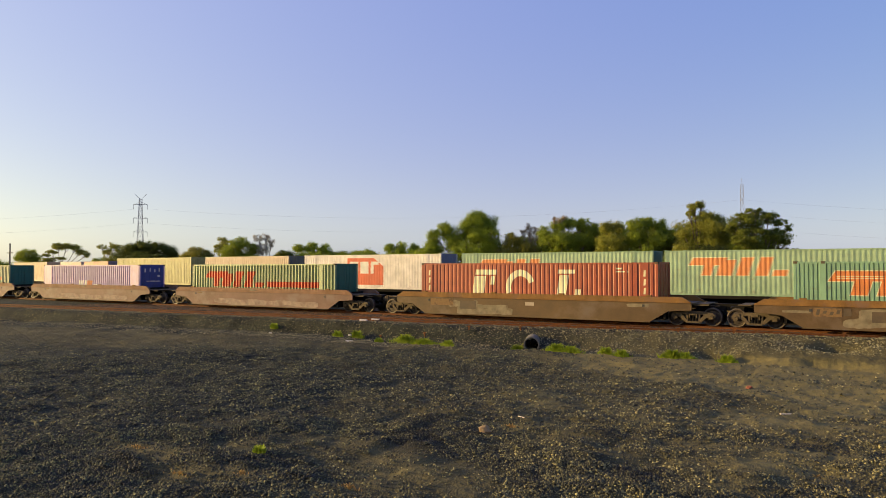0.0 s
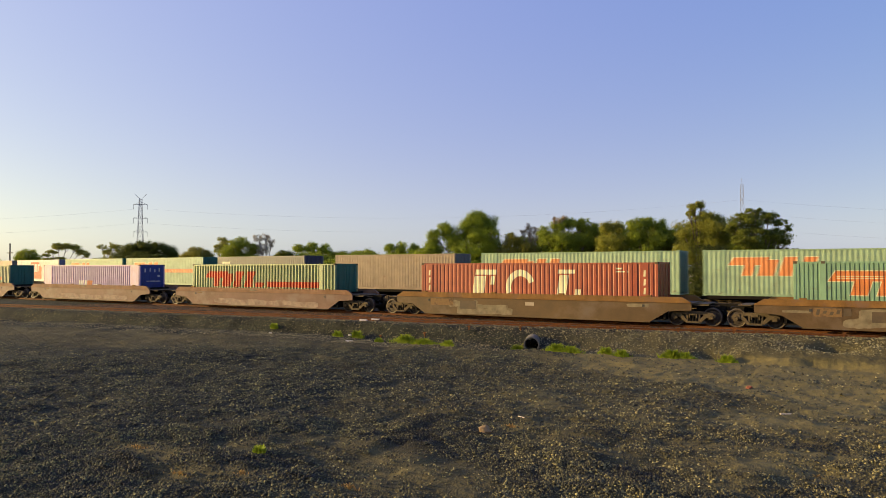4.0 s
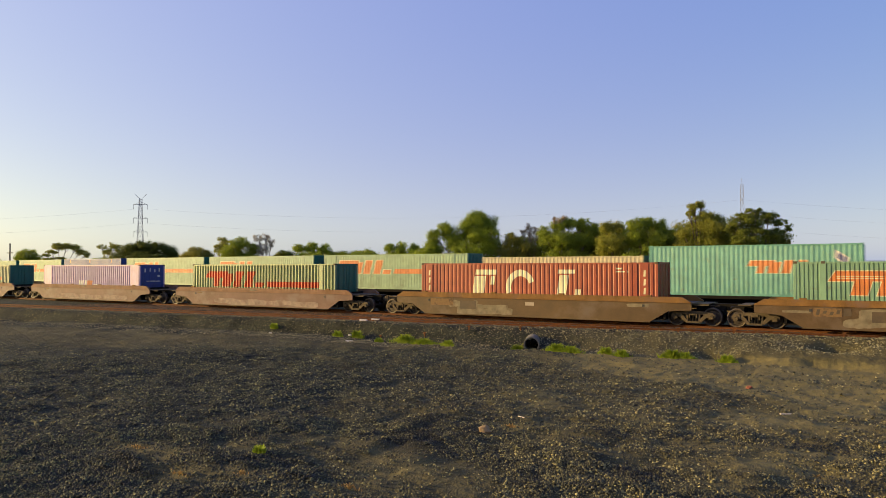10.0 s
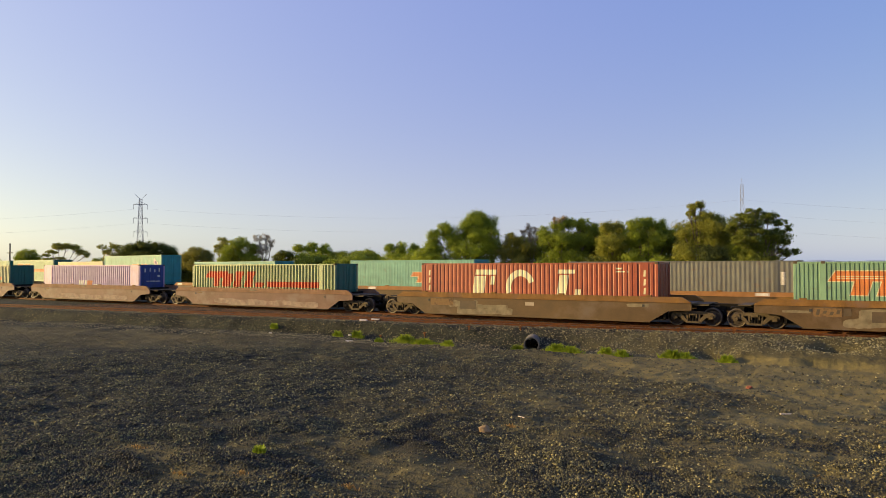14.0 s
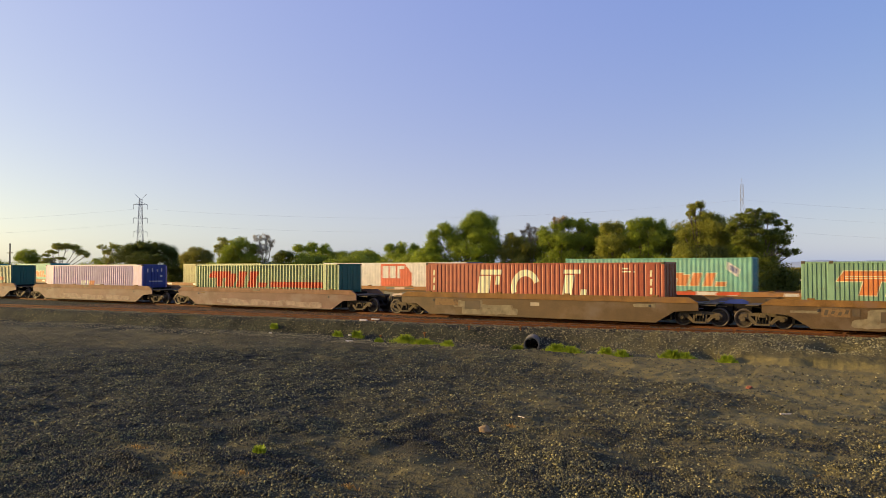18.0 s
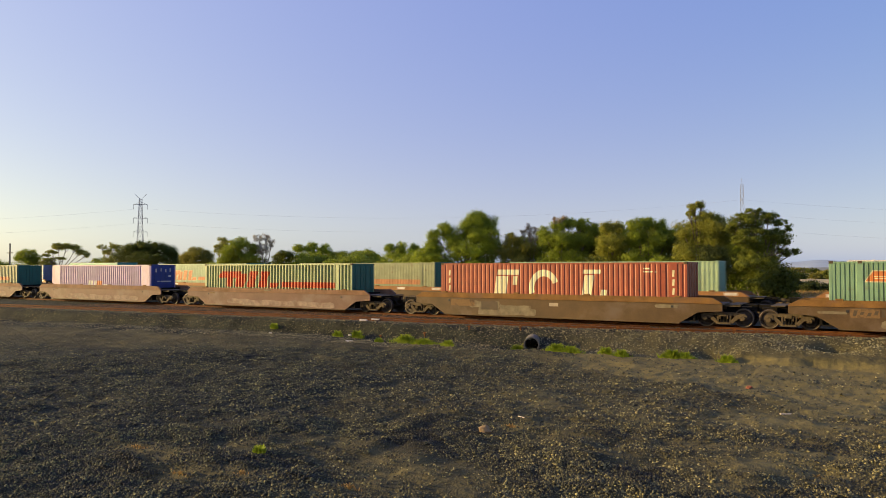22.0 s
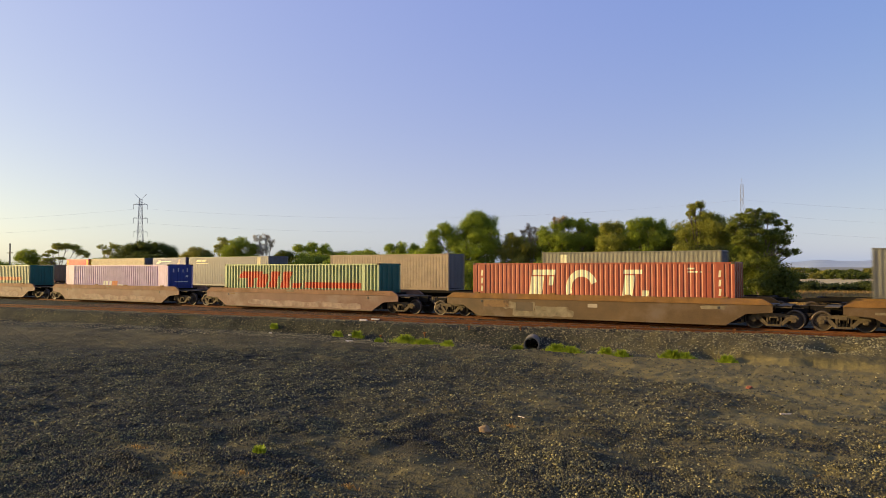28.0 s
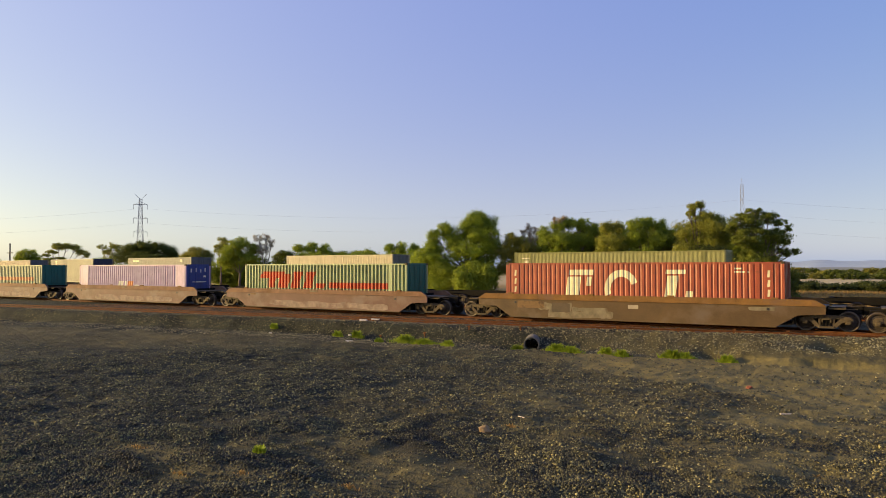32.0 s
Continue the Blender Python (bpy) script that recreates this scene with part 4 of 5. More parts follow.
FB(201.8, 14.63, 2.9, "grey", "grey corrugated container with small pale marks in a well wagon", [("end_band", "white", [rect(0.55, 1.9, 0.8, 2.3), rect(0.5, 1.3, 0.75, 1.7), rect(13.6, 1.4, 13.8, 2.2)], "small pale painted marks")], "darkgrey", z=ZW)
FB(225.3, 12.19, 2.9, "olive", "olive-yellow corrugated container in a well wagon", (), z=ZW)
RED_PANEL_WIDE = [("emblem", "redorange", [[(6.35, 0.6), (9.5, 0.6), (9.5, 2.0), (8.8, 2.78), (6.35, 2.78)]], "red-orange painted emblem panel"), ("emblem_bars", "white", [rect(6.55, 1.6, 7.15, 2.6), rect(7.3, 1.6, 7.9, 2.6), rect(8.05, 1.6, 8.3, 2.6), rect(8.3, 2.35, 8.75, 2.6)], "white painted bars")]
FB(245.5, 14.63, 2.9, "white", "off-white corrugated container with red emblem panel in a well wagon", RED_PANEL_WIDE, "slate", z=ZW)
FB(268.2, 12.19, 3.1, "seagreen", "sea-green container with orange emblem and badge in a well wagon", tealm(), "seateal", z=ZW)
FB(289.0, 14.63, 2.9, "green", G48 + " in a well wagon", slant_marks(14.63, 1.2, 2.2, 2.1, 6.6), "seagreen", z=ZW)
FB(310.8, 14.63, 2.9, "green2", "faded green container with worn orange emblem in a well wagon", [(nm, "fadedorange", q, "worn orange painted " + ("band" if nm == "stripe" else "emblem")) for nm, _, q, _ in slant_marks(14.63, 1.1, 2.25, 1.3, 6.0) if nm != "emblem_outline"], "teal", z=ZW)
FB(332.0, 14.63, 2.9, "green", G48 + " in a well wagon", slant_marks(14.63, 1.2, 2.2, 2.1, 6.6), "seagreen", z=ZW)
FB(353.7, 14.63, 2.9, "white", "cream corrugated container with small red mark in a well wagon", [("emblem", "orange", [rect(3.2, 2.1, 6.0, 2.3, 0.1)], "small red painted mark")], "grey", z=ZW)
FB(372.5, 6.06, 2.9, "scarlet", "bright red short container with yellow corner bands", [("end_band", "yellowstripe", [rect(0.13, 0.2, 0.5, 2.8), rect(5.5, 0.2, 5.93, 2.8)], "yellow painted bands")], "yellowstripe")
FB(379.3, 12.19, 2.9, "brown", "faded brown corrugated container", [("emblem", "greyolive", [rect(4.6, 0.5, 5.6, 1.2), rect(5.9, 0.5, 6.9, 1.1)], "faded grey patches")], "darkgrey")
FB(393.1, 6.06, 2.9, "slate", "slate-blue short container with white marks", [("emblem", "white", [rect(0.6, 2.2, 1.1, 2.45, 0.2), rect(1.05, 2.35, 1.5, 2.6), rect(1.5, 2.42, 3.4, 2.52)], "white painted marks"), ("scribble", "pinkwhite", [rect(4.5, 2.1, 4.75, 2.7, 0.4), rect(4.9, 2.2, 5.1, 2.6, -0.2)], "pale scribbled marks"), ("sticker", "yellowstripe", [rect(5.3, 0.35, 5.6, 0.75)], "small yellow sticker")], "darkblue")
FB(399.8, 12.19, 2.9, "darkgrey", "dark grey corrugated container with pale end panel", [("emblem", "creamletter", [rect(1.2, 2.4, 1.9, 2.62, 0.15), rect(2.05, 2.4, 2.7, 2.62, 0.15), rect(1.2, 2.2, 3.1, 2.26)], "small pale marks"), ("end_band", "cream", [rect(10.6, 0.45, 11.1, 2.78)], "cream painted panel")], "darkgrey")
FB(419.8, 12.19, 2.9, "brown", "grey-brown corrugated container on a flat wagon", (), "darkgrey")
FB(439.9, 12.19, 2.9, "greyolive", "olive-grey corrugated container with small pale marks", [("emblem", "creamletter", [rect(1.4, 2.1, 1.9, 2.7)], "small pale mark")], "darkblue")
FB(460.2, 12.19, 2.9, "grey", "weathered grey corrugated container with pale marks", [("emblem", "creamletter", [rect(1.0, 2.45, 2.2, 2.65), rect(10.2, 2.4, 10.55, 2.7)], "small pale marks")], "darkgrey")
FB(486.6, 12.19, 2.9, "cream", "cream corrugated container on a flat wagon", (), "grey")
FB(509.9, 14.63, 2.9, "olivegreen", "olive-green corrugated container on a flat wagon", [("emblem", "creamletter", [rect(0.8, 1.7, 1.1, 2.3), rect(0.6, 2.4, 1.2, 2.5)], "small pale mark")])


def flat_wagon(x0, x1, label):
    """A skeletal container flat from x0 to x1."""
    L = x1 - x0
    th = thing("flat_wagon", pose((x0 + x1) / 2, TRACK_FAR, 0), label, "railway wagon", "passing flat wagons")
    key = ("flat", round(L, 1))
    if key not in CACHE:
        c = {}
        hf = L / 2 - 0.45
        c["center_sill"] = Soup().prism([(-hf, 0.85), (-hf + 2.2, 0.85), (-hf + 3.4, 0.62), (hf - 3.4, 0.62), (hf - 2.2, 0.85), (hf, 0.85), (hf, 1.12), (-hf, 1.12)], -0.28, 0.28).mesh("center_sill", UNDER)
        c["side_sill"] = Soup().prism([(-hf + 0.6, 1.0), (hf - 0.6, 1.0), (hf - 0.6, 1.18), (-hf + 0.6, 1.18)], -0.04, 0.04).mesh("side_sill", UNDER)
        c["cross_bearer"] = Soup().box(-0.1, 0.1, -1.22, 1.22, 0.98, 1.2).mesh("cross_bearer", UNDER)
        c["coupler"] = Soup().box(0, 0.45, -0.1, 0.1, 0.85, 1.02, 0.02).mesh("coupler", UNDER)
        CACHE[key] = c
    c, hf = CACHE[key], L / 2 - 0.45
    mput("center_sill", c["center_sill"], th)
    for s in (-1, 1):
        mput("side_sill", c["side_sill"], th, pose(0, s * 1.18, 0))
        mput("coupler", c["coupler"], th, pose(s * hf, 0, 0, 0, 0, 0 if s > 0 else 180))
        bogie(th, s * (hf - 1.3))
    for k in range(5):
        mput("cross_bearer", c["cross_bearer"], th, pose(-hf + 0.8 + k * (2 * hf - 1.6) / 4, 0, 0))
    FAR.append(th)


for a, b in ((-107, -92), (-92, -76), (-76, -59.2), (-59.2, -44.5), (-44.5, -28.2), (-28.2, -12.4), (-12.4, 3.6), (3.6, 19.0), (19.0, 34.2), (34.2, 50.6), (50.6, 66.4), (66.4, 82.1), (82.1, 97.7), (97.7, 113.4), (113.4, 129.2), (129.2, 155.6),
             (371.6, 392.2), (392.2, 412.8), (415.5, 436.0), (436.0, 456.2), (456.2, 476.6), (478.5, 502.5), (502.5, 529.0), (529.0, 549.0)):
    flat_wagon(a, b, "grimy skeletal container flat wagon")
for k in range(10):
    FAR.append(well_wagon(166.6 + k * 21.6, TRACK_FAR, "ochre-topped well wagon running past", "passing well wagons", pale=True))



def scrawl(wagon, u0, u1, z0, z1, mats, seed, y=-1.466):
    """Overlapping spray-painted shapes on a wagon's side."""
    n = len(mats)
    for k, mt in enumerate(mats):
        a = u0 + (u1 - u0) * k / n
        Soup().prism(blob(a, z0 + 0.1 * (k % 2), min(u1, a + 1.5 * (u1 - u0) / n), z1 - 0.08 * ((k + 1) % 3), seed + k), y - 0.002 * (k + 1), y + 0.004).put("spray_paint", P[mt], wagon, "faded spray-painted shape")


WELLS = FAR[-10:]
scrawl(WELLS[2], -4.7, -1.6, 0.62, 1.08, ("pink", "slate", "pink"), 21.3)
scrawl(WELLS[4], -0.6, 3.0, 0.5, 1.06, ("grey", "pinkwhite", "darkgrey", "grey"), 31.7)
scrawl(WELLS[5], -1.2, 5.6, 0.3, 1.06, ("slate", "blue", "darkblue", "blue"), 41.1)
for wagon, u0, step, mats in ((WELLS[5], -2.8, 1.3, ("tan", "orange", "slate", "redorange", "white", "redorange")), (WELLS[2], -4.6, 0.9, ("pink", "pinkwhite", "pink")), (WELLS[4], -0.4, 0.9, ("grey", "pinkwhite", "grey"))):
    for k, mt in enumerate(mats):
        shape = [(a, max(1.18, min(1.44, b + 0.4))) for a, b in blob(u0 + step * k, 0.82, u0 + step * (k + 1.1), 1.0, 51.0 + k)]
        Soup().prism(shape, -1.517 - 0.002 * (k % 2), -1.509).put("spray_paint", P[mt], wagon, "faded spray-painted shape")

# ---------------------------------------------------------------- trees
rnd = random.Random(7)


def tree(x, y, kind, label, lobes, cover=1.0, leaf=0.1, base=-0.85, name="tree"):
    """lobes: (offset along the row, height, half width, half height) of the crown's masses; cover: how closed the crown is."""
    th = thing(name, pose(x, y, base, 0, 0, 31.9), label, "tree" if name == "tree" else "bush", "trees behind the railway")
    rs = np.random.RandomState(int(abs(x) * 10 + abs(y)) + 3)
    top = max(h + b for _, h, _, b in lobes)
    mids = [(Vector((dx, rs.uniform(-0.3, 0.3) * a, h)), a, b) for dx, h, a, b in lobes]
    cx = sum(c.x * a for c, a, _ in mids) / sum(a for _, a, _ in mids)
    fork = Vector((cx + rs.uniform(-0.2, 0.2), 0, top * 0.3))
    r0 = min(0.3, 0.024 * top)
    bs = Soup().tube((cx, 0, -0.15), fork, r0 * 1.15, r0 * 0.8, 8)
    vs = []
    for c, a, b in mids:
        mid = fork.lerp(c, 0.55) + Vector((rs.uniform(-0.2, 0.2), rs.uniform(-0.2, 0.2), -0.1)) * a
        bs.tube(fork, mid, r0 * 0.5, r0 * 0.32, 6, False)
        bs.tube(mid, c, r0 * 0.32, r0 * 0.14, 6, False)
        for _ in range(22 if cover < 0.4 else 7):
            d = Vector((rs.normal(), rs.normal(), rs.normal() * 0.8 + 0.3)).normalized()
            bs.tube(mid.lerp(c, rs.uniform(0.3, 1.0)), c + Vector((d.x * a, d.y * a, d.z * b)) * rs.uniform(0.7, 1.0), r0 * 0.14, r0 * 0.05, 4, False)
        # clumps over the mass's skin, leaves over the skin of each clump
        k = int(min(110, max(16, 15 * (a * b) ** 0.7)))
        d = rs.normal(size=(k, 3))
        d /= np.linalg.norm(d, axis=1)[:, None]
        cl = d * rs.uniform(0.4, 0.97, k)[:, None] * np.array([a, a, b]) + np.array(c)
        tr = rs.uniform(0.55, 1.2, k) * 0.5 * min(1.3, math.sqrt(a * b)) * (0.75 if cover < 0.9 else 1.0)
        m = int(4.3 * cover * math.pi * a * b / (0.62 * leaf * leaf))
        idx = rs.choice(k, m, p=tr ** 2 / (tr ** 2).sum())
        o = rs.normal(size=(m, 3))
        o /= np.linalg.norm(o, axis=1)[:, None]
        fill = np.where(rs.random_sample(m) < 0.1, rs.uniform(1.0, 1.4, m), rs.uniform(0.45, 1.05, m))[:, None]
        pos = cl[idx] + o * fill * tr[idx][:, None] * np.array([1.1, 1.1, min(0.9, 0.45 + 0.5 * b / a)])
        loose = rs.random_sample(m) < (0.15 if cover < 0.9 else 0.3)
        pos[loose] = (np.array(c) + o * rs.uniform(0.3, 1.02, (m, 1)) * np.array([a, a, b]))[loose]
        out = o + 0.5 * (pos - np.array(c)) / np.array([a, a, b]) + 0.5 * rs.normal(size=(m, 3)) + np.array([0, 0, 0.2])
        u = np.cross(out, rs.normal(size=(m, 3)))
        u /= np.linalg.norm(u, axis=1)[:, None]
        w = np.cross(u, out)
        w /= np.linalg.norm(w, axis=1)[:, None]
        s = leaf * rs.uniform(0.6, 1.35, m)[:, None]
        vs.append(np.stack([pos - u * s, pos + u * s * 0.8 - w * s * 0.45, pos + u * s * 0.5 + w * s * 0.6], 1))
    bs.put("trunk", BARK if kind not in ("grey", "twig") else DEADWOOD, th, smooth=True)
    vs = np.concatenate(vs).reshape(-1, 3)
    q = len(vs) // 3
    me = bpy.data.meshes.new("crown")
    me.vertices.add(len(vs)), me.loops.add(q * 3), me.polygons.add(q)
    me.vertices.foreach_set("co", vs.astype(np.float32).ravel())
    me.loops.foreach_set("vertex_index", np.arange(q * 3, dtype=np.int32))
    me.polygons.foreach_set("loop_start", np.arange(0, q * 3, 3, dtype=np.int32))
    me.polygons.foreach_set("loop_total", np.full(q, 3, dtype=np.int32))
    me.update()
    me.materials.append(LEAF[kind])
    mput("crown", me, th)
    return th


tree(-165.2, 86.0, "mid", "dense layered mid-green tree behind the tracks", [(-0.2, 7.2, 2.2, 1.2), (-1.7, 6.2, 1.5, 0.8), (1.5, 6.3, 1.5, 0.9), (0.1, 5.5, 3.1, 1.2), (0.1, 3.5, 3.1, 1.8)], 1)
tree(-157.1, 89.0, "olive", "spreading umbrella-shaped gum tree behind the tracks", [(-3.5, 6.8, 1.1, 0.4), (-2.1, 7.5, 1.4, 0.5), (-0.6, 8.8, 1.7, 0.8), (1.3, 8.9, 1.7, 0.8), (3.3, 8.4, 1.5, 0.8), (4.8, 7.5, 1.3, 0.8), (5.9, 6.8, 0.8, 0.6), (-2.5, 5.9, 1.5, 0.5), (0.1, 6.1, 1.1, 0.4), (-3.3, 4.9, 1.9, 0.9)], 0.9)
tree(-139.8, 90.0, "olive", "olive-green gum tree with open crown behind the tracks", [(-2.0, 8.4, 1.0, 0.7), (-0.7, 7.2, 1.1, 1.0), (0.8, 8.6, 1.2, 0.8), (2.0, 7.9, 1.0, 1.0), (-0.1, 5.7, 1.9, 1.0)], 0.6)
tree(-128.4, 91.0, "dark", "broad dark green domed tree behind the tracks", [(-5.4, 6.3, 1.6, 1.6), (-3.3, 7.7, 2.1, 1.6), (-0.5, 8.2, 2.3, 1.4), (2.3, 8.0, 2.3, 1.4), (4.5, 7.3, 1.8, 1.5), (5.7, 5.9, 0.9, 1.2), (-0.3, 5.6, 5.8, 2.1)], 1.3)
tree(-114.0, 91.6, "brownish", "brownish green bushy tree behind the tracks", [(0.2, 6.7, 2.2, 1.4), (-1.8, 5.8, 1.6, 1.2), (2.0, 5.9, 1.3, 1.2), (-0.0, 4.6, 3.1, 1.6)], 1.1)
tree(-99.1, 89.0, "mid", "rounded mid-green tree behind the tracks", [(0.2, 8.1, 2.1, 1.3), (2.4, 7.3, 1.6, 1.3), (-1.4, 6.6, 2.6, 1.4), (1.7, 5.6, 2.5, 1.4), (-1.9, 5.0, 2.5, 1.4)], 1.1)
tree(-104.5, 89.5, "olive", "olive-green gum tree with open crown behind the tracks", [(0.3, 8.5, 1.4, 1.2), (-0.4, 7.1, 1.1, 1.0)], 0.8)
tree(-95.3, 91.4, "grey", "bare grey half-dead tree behind the tracks", [(-1.1, 9.3, 0.9, 0.9), (0.3, 9.5, 0.9, 0.8), (1.3, 8.5, 0.8, 0.9), (-0.2, 7.4, 1.4, 1.4)], 0.3)
tree(-96.6, 98.0, "dark", "low dark green tree behind the tracks", [(0.0, 6.5, 1.9, 0.9), (-1.4, 5.8, 1.3, 0.9), (1.4, 5.8, 1.1, 0.9), (0.0, 4.6, 2.6, 1.2)], 1.1)
tree(-91.9, 101.0, "fresh", "fresh green leafy tree behind the tracks", [(-2.8, 7.6, 1.4, 1.0), (-0.5, 7.9, 1.5, 1.0), (1.9, 7.4, 1.4, 1.1), (3.1, 6.4, 1.1, 0.9), (-0.4, 5.4, 3.9, 1.9)], 1.1)
tree(-83.7, 104.0, "mid", "row of mid-green bushes behind the tracks", [(-3.3, 6.3, 1.5, 1.0), (-0.1, 6.4, 1.8, 1.0), (2.3, 6.4, 1.5, 1.0), (3.7, 5.5, 0.9, 0.9), (-0.3, 4.6, 4.8, 1.5)], 1.1)
tree(-68.2, 97.0, "fresh", "fresh green leafy tree behind the tracks", [(-2.5, 7.1, 1.1, 1.0), (-0.3, 7.3, 1.2, 1.0), (1.7, 7.0, 1.2, 1.0), (-0.9, 5.4, 3.0, 1.7), (2.5, 5.2, 1.5, 1.7)], 1.1)
tree(-49.9, 86.0, "fresh", "tall fresh green leafy tree behind the tracks", [(-4.4, 8.2, 1.1, 1.0), (-2.8, 9.3, 1.3, 1.1), (-4.6, 6.6, 1.6, 1.4), (-1.7, 8.0, 1.6, 1.6), (1.7, 10.7, 1.8, 1.3), (0.4, 9.6, 1.6, 1.4), (3.4, 10.0, 1.5, 1.5), (2.1, 8.6, 2.9, 1.8), (0.6, 6.4, 4.0, 2.1), (3.6, 6.9, 1.9, 2.1), (-5.0, 5.0, 2.8, 1.9), (2.1, 3.4, 4.0, 2.4)], 1.15)
tree(-43.1, 88.4, "brownish", "brownish green bushy tree behind the tracks", [(-0.6, 7.7, 1.4, 1.0), (-1.0, 6.1, 1.7, 1.4), (1.4, 6.5, 1.6, 1.4), (0.2, 4.2, 2.8, 1.9)], 1.1)
tree(-41.6, 90.0, "twig", "bare reddish twiggy tree behind the tracks", [(-0.2, 9.5, 0.7, 0.6), (0.9, 8.9, 0.7, 0.8), (-1.0, 8.8, 0.6, 0.6), (0.1, 7.8, 1.1, 1.1)], 0.3)
tree(-36.1, 90.4, "mid", "broad mid-green tree behind the tracks", [(-3.4, 8.7, 1.1, 0.9), (-1.7, 9.5, 1.2, 1.0), (0.1, 9.9, 1.2, 1.0), (1.9, 9.8, 1.2, 1.0), (3.3, 9.1, 1.1, 1.1), (-1.3, 7.6, 2.7, 1.5), (2.2, 7.6, 2.3, 1.5), (-0.5, 5.0, 3.9, 2.2)], 1.1)
tree(-37.0, 89.6, "twig", "bare reddish twiggy tree behind the tracks", [(-0.4, 10.3, 0.8, 0.7), (0.6, 10.6, 0.6, 0.5)], 0.25)
tree(-30.2, 90.0, "olive", "olive-green bushy tree behind the tracks", [(-0.3, 8.9, 1.0, 1.0), (1.0, 9.1, 1.0, 1.0), (0.1, 7.1, 2.2, 1.6), (-0.3, 4.6, 2.7, 2.1)], 1.1)
tree(-25.5, 91.0, "mid", "mid-green bushy tree behind the tracks", [(-1.8, 9.4, 1.2, 0.9), (0.0, 9.6, 1.2, 0.9), (1.8, 9.1, 1.0, 0.9), (2.9, 8.3, 0.7, 0.7), (-1.2, 7.8, 2.0, 1.5), (1.3, 7.4, 1.8, 1.5), (-0.5, 4.9, 3.5, 2.2)], 1.1)
tree(-17.7, 86.0, "olive", "tall olive-green gum tree with open crown behind the tracks", [(1.0, 8.5, 1.7, 1.3), (-1.1, 11.0, 0.7, 0.5), (-0.2, 11.3, 0.7, 0.5), (-1.4, 10.2, 0.6, 0.5), (0.6, 9.8, 1.1, 0.8), (-0.7, 9.0, 1.0, 0.9), (1.7, 9.4, 1.2, 1.1), (-2.3, 7.8, 0.9, 0.9), (0.2, 7.4, 2.0, 1.5), (2.1, 6.8, 1.3, 1.7), (-1.8, 5.6, 1.6, 1.6)], 0.95)
tree(-11.6, 87.0, "pine", "tall deep green pine tree behind the tracks", [(-0.4, 9.3, 2.2, 1.0), (-1.3, 7.5, 2.3, 1.2), (1.7, 7.1, 1.7, 1.0), (-0.0, 5.1, 3.1, 1.3), (-0.7, 10.2, 1.2, 0.5), (-2.3, 9.6, 1.2, 0.6), (0.9, 9.8, 1.1, 0.6), (2.3, 9.0, 1.0, 0.5), (3.2, 8.4, 0.5, 0.5), (-2.9, 8.6, 1.2, 0.8), (-0.7, 8.5, 1.5, 0.7), (1.4, 7.9, 1.3, 0.6), (3.0, 6.8, 0.8, 0.5), (4.1, 5.7, 0.6, 0.4), (2.5, 5.7, 1.1, 0.6), (-2.2, 6.9, 1.5, 0.8), (-0.0, 6.3, 1.5, 0.8), (-1.0, 4.2, 2.6, 1.2), (0.3, 2.5, 2.6, 1.3)], 0.86)
tree(-51.7, 84.0, "mid", "leafy green bush in front of the tall tree", [(-0.4, 3.6, 2.2, 1.7), (1.6, 2.2, 2.4, 1.9), (-1.2, 1.4, 2.4, 1.7)], 1.1)
tree(-15.7, 79.0, "hedge", "dense shaded dark green bush beside the far track", [(0.3, 5.2, 1.6, 1.2), (-0.2, 3.4, 1.9, 1.5), (1.4, 4.1, 1.2, 1.5), (-0.8, 1.5, 2.1, 1.2)], 1.1)
tree(-10.8, 79.0, "dark", "small green bush beside the far track", [(-0.3, 2.3, 0.9, 0.5), (0.3, 1.7, 0.8, 0.5)], 1.1)


for k, (x, y, h) in enumerate(((-43.0, 95.0, 9.2), (-38.0, 96.5, 9.8), (-33.5, 96.0, 10.4), (-28.5, 96.0, 10.4), (-23.5, 95.0, 10.6), (-18.0, 94.0, 10.0), (-13.5, 95.0, 8.6))):
    tree(x, y, ("mid", "olive", "dark")[k % 3], "green tree standing behind the front row of trees", [(-1.8, h * 0.74, 2.2, h * 0.2), (1.6, h * 0.78, 2.3, h * 0.2), (0.0, h * 0.5, 3.4, h * 0.26), (-1.0, h * 0.25, 3.3, h * 0.24)], 0.9, 0.15)


def low_bush(hw, h):
    """Crown masses of a bush of that half width and height, leaves down to the ground."""
    return [(-0.55 * hw, 0.5 * h, 0.5 * hw, 0.36 * h), (0.0, 0.66 * h, 0.55 * hw, 0.34 * h), (0.55 * hw, 0.54 * h, 0.5 * hw, 0.36 * h), (-0.3 * hw, 0.28 * h, 0.6 * hw, 0.3 * h), (0.4 * hw, 0.26 * h, 0.6 * hw, 0.28 * h)]


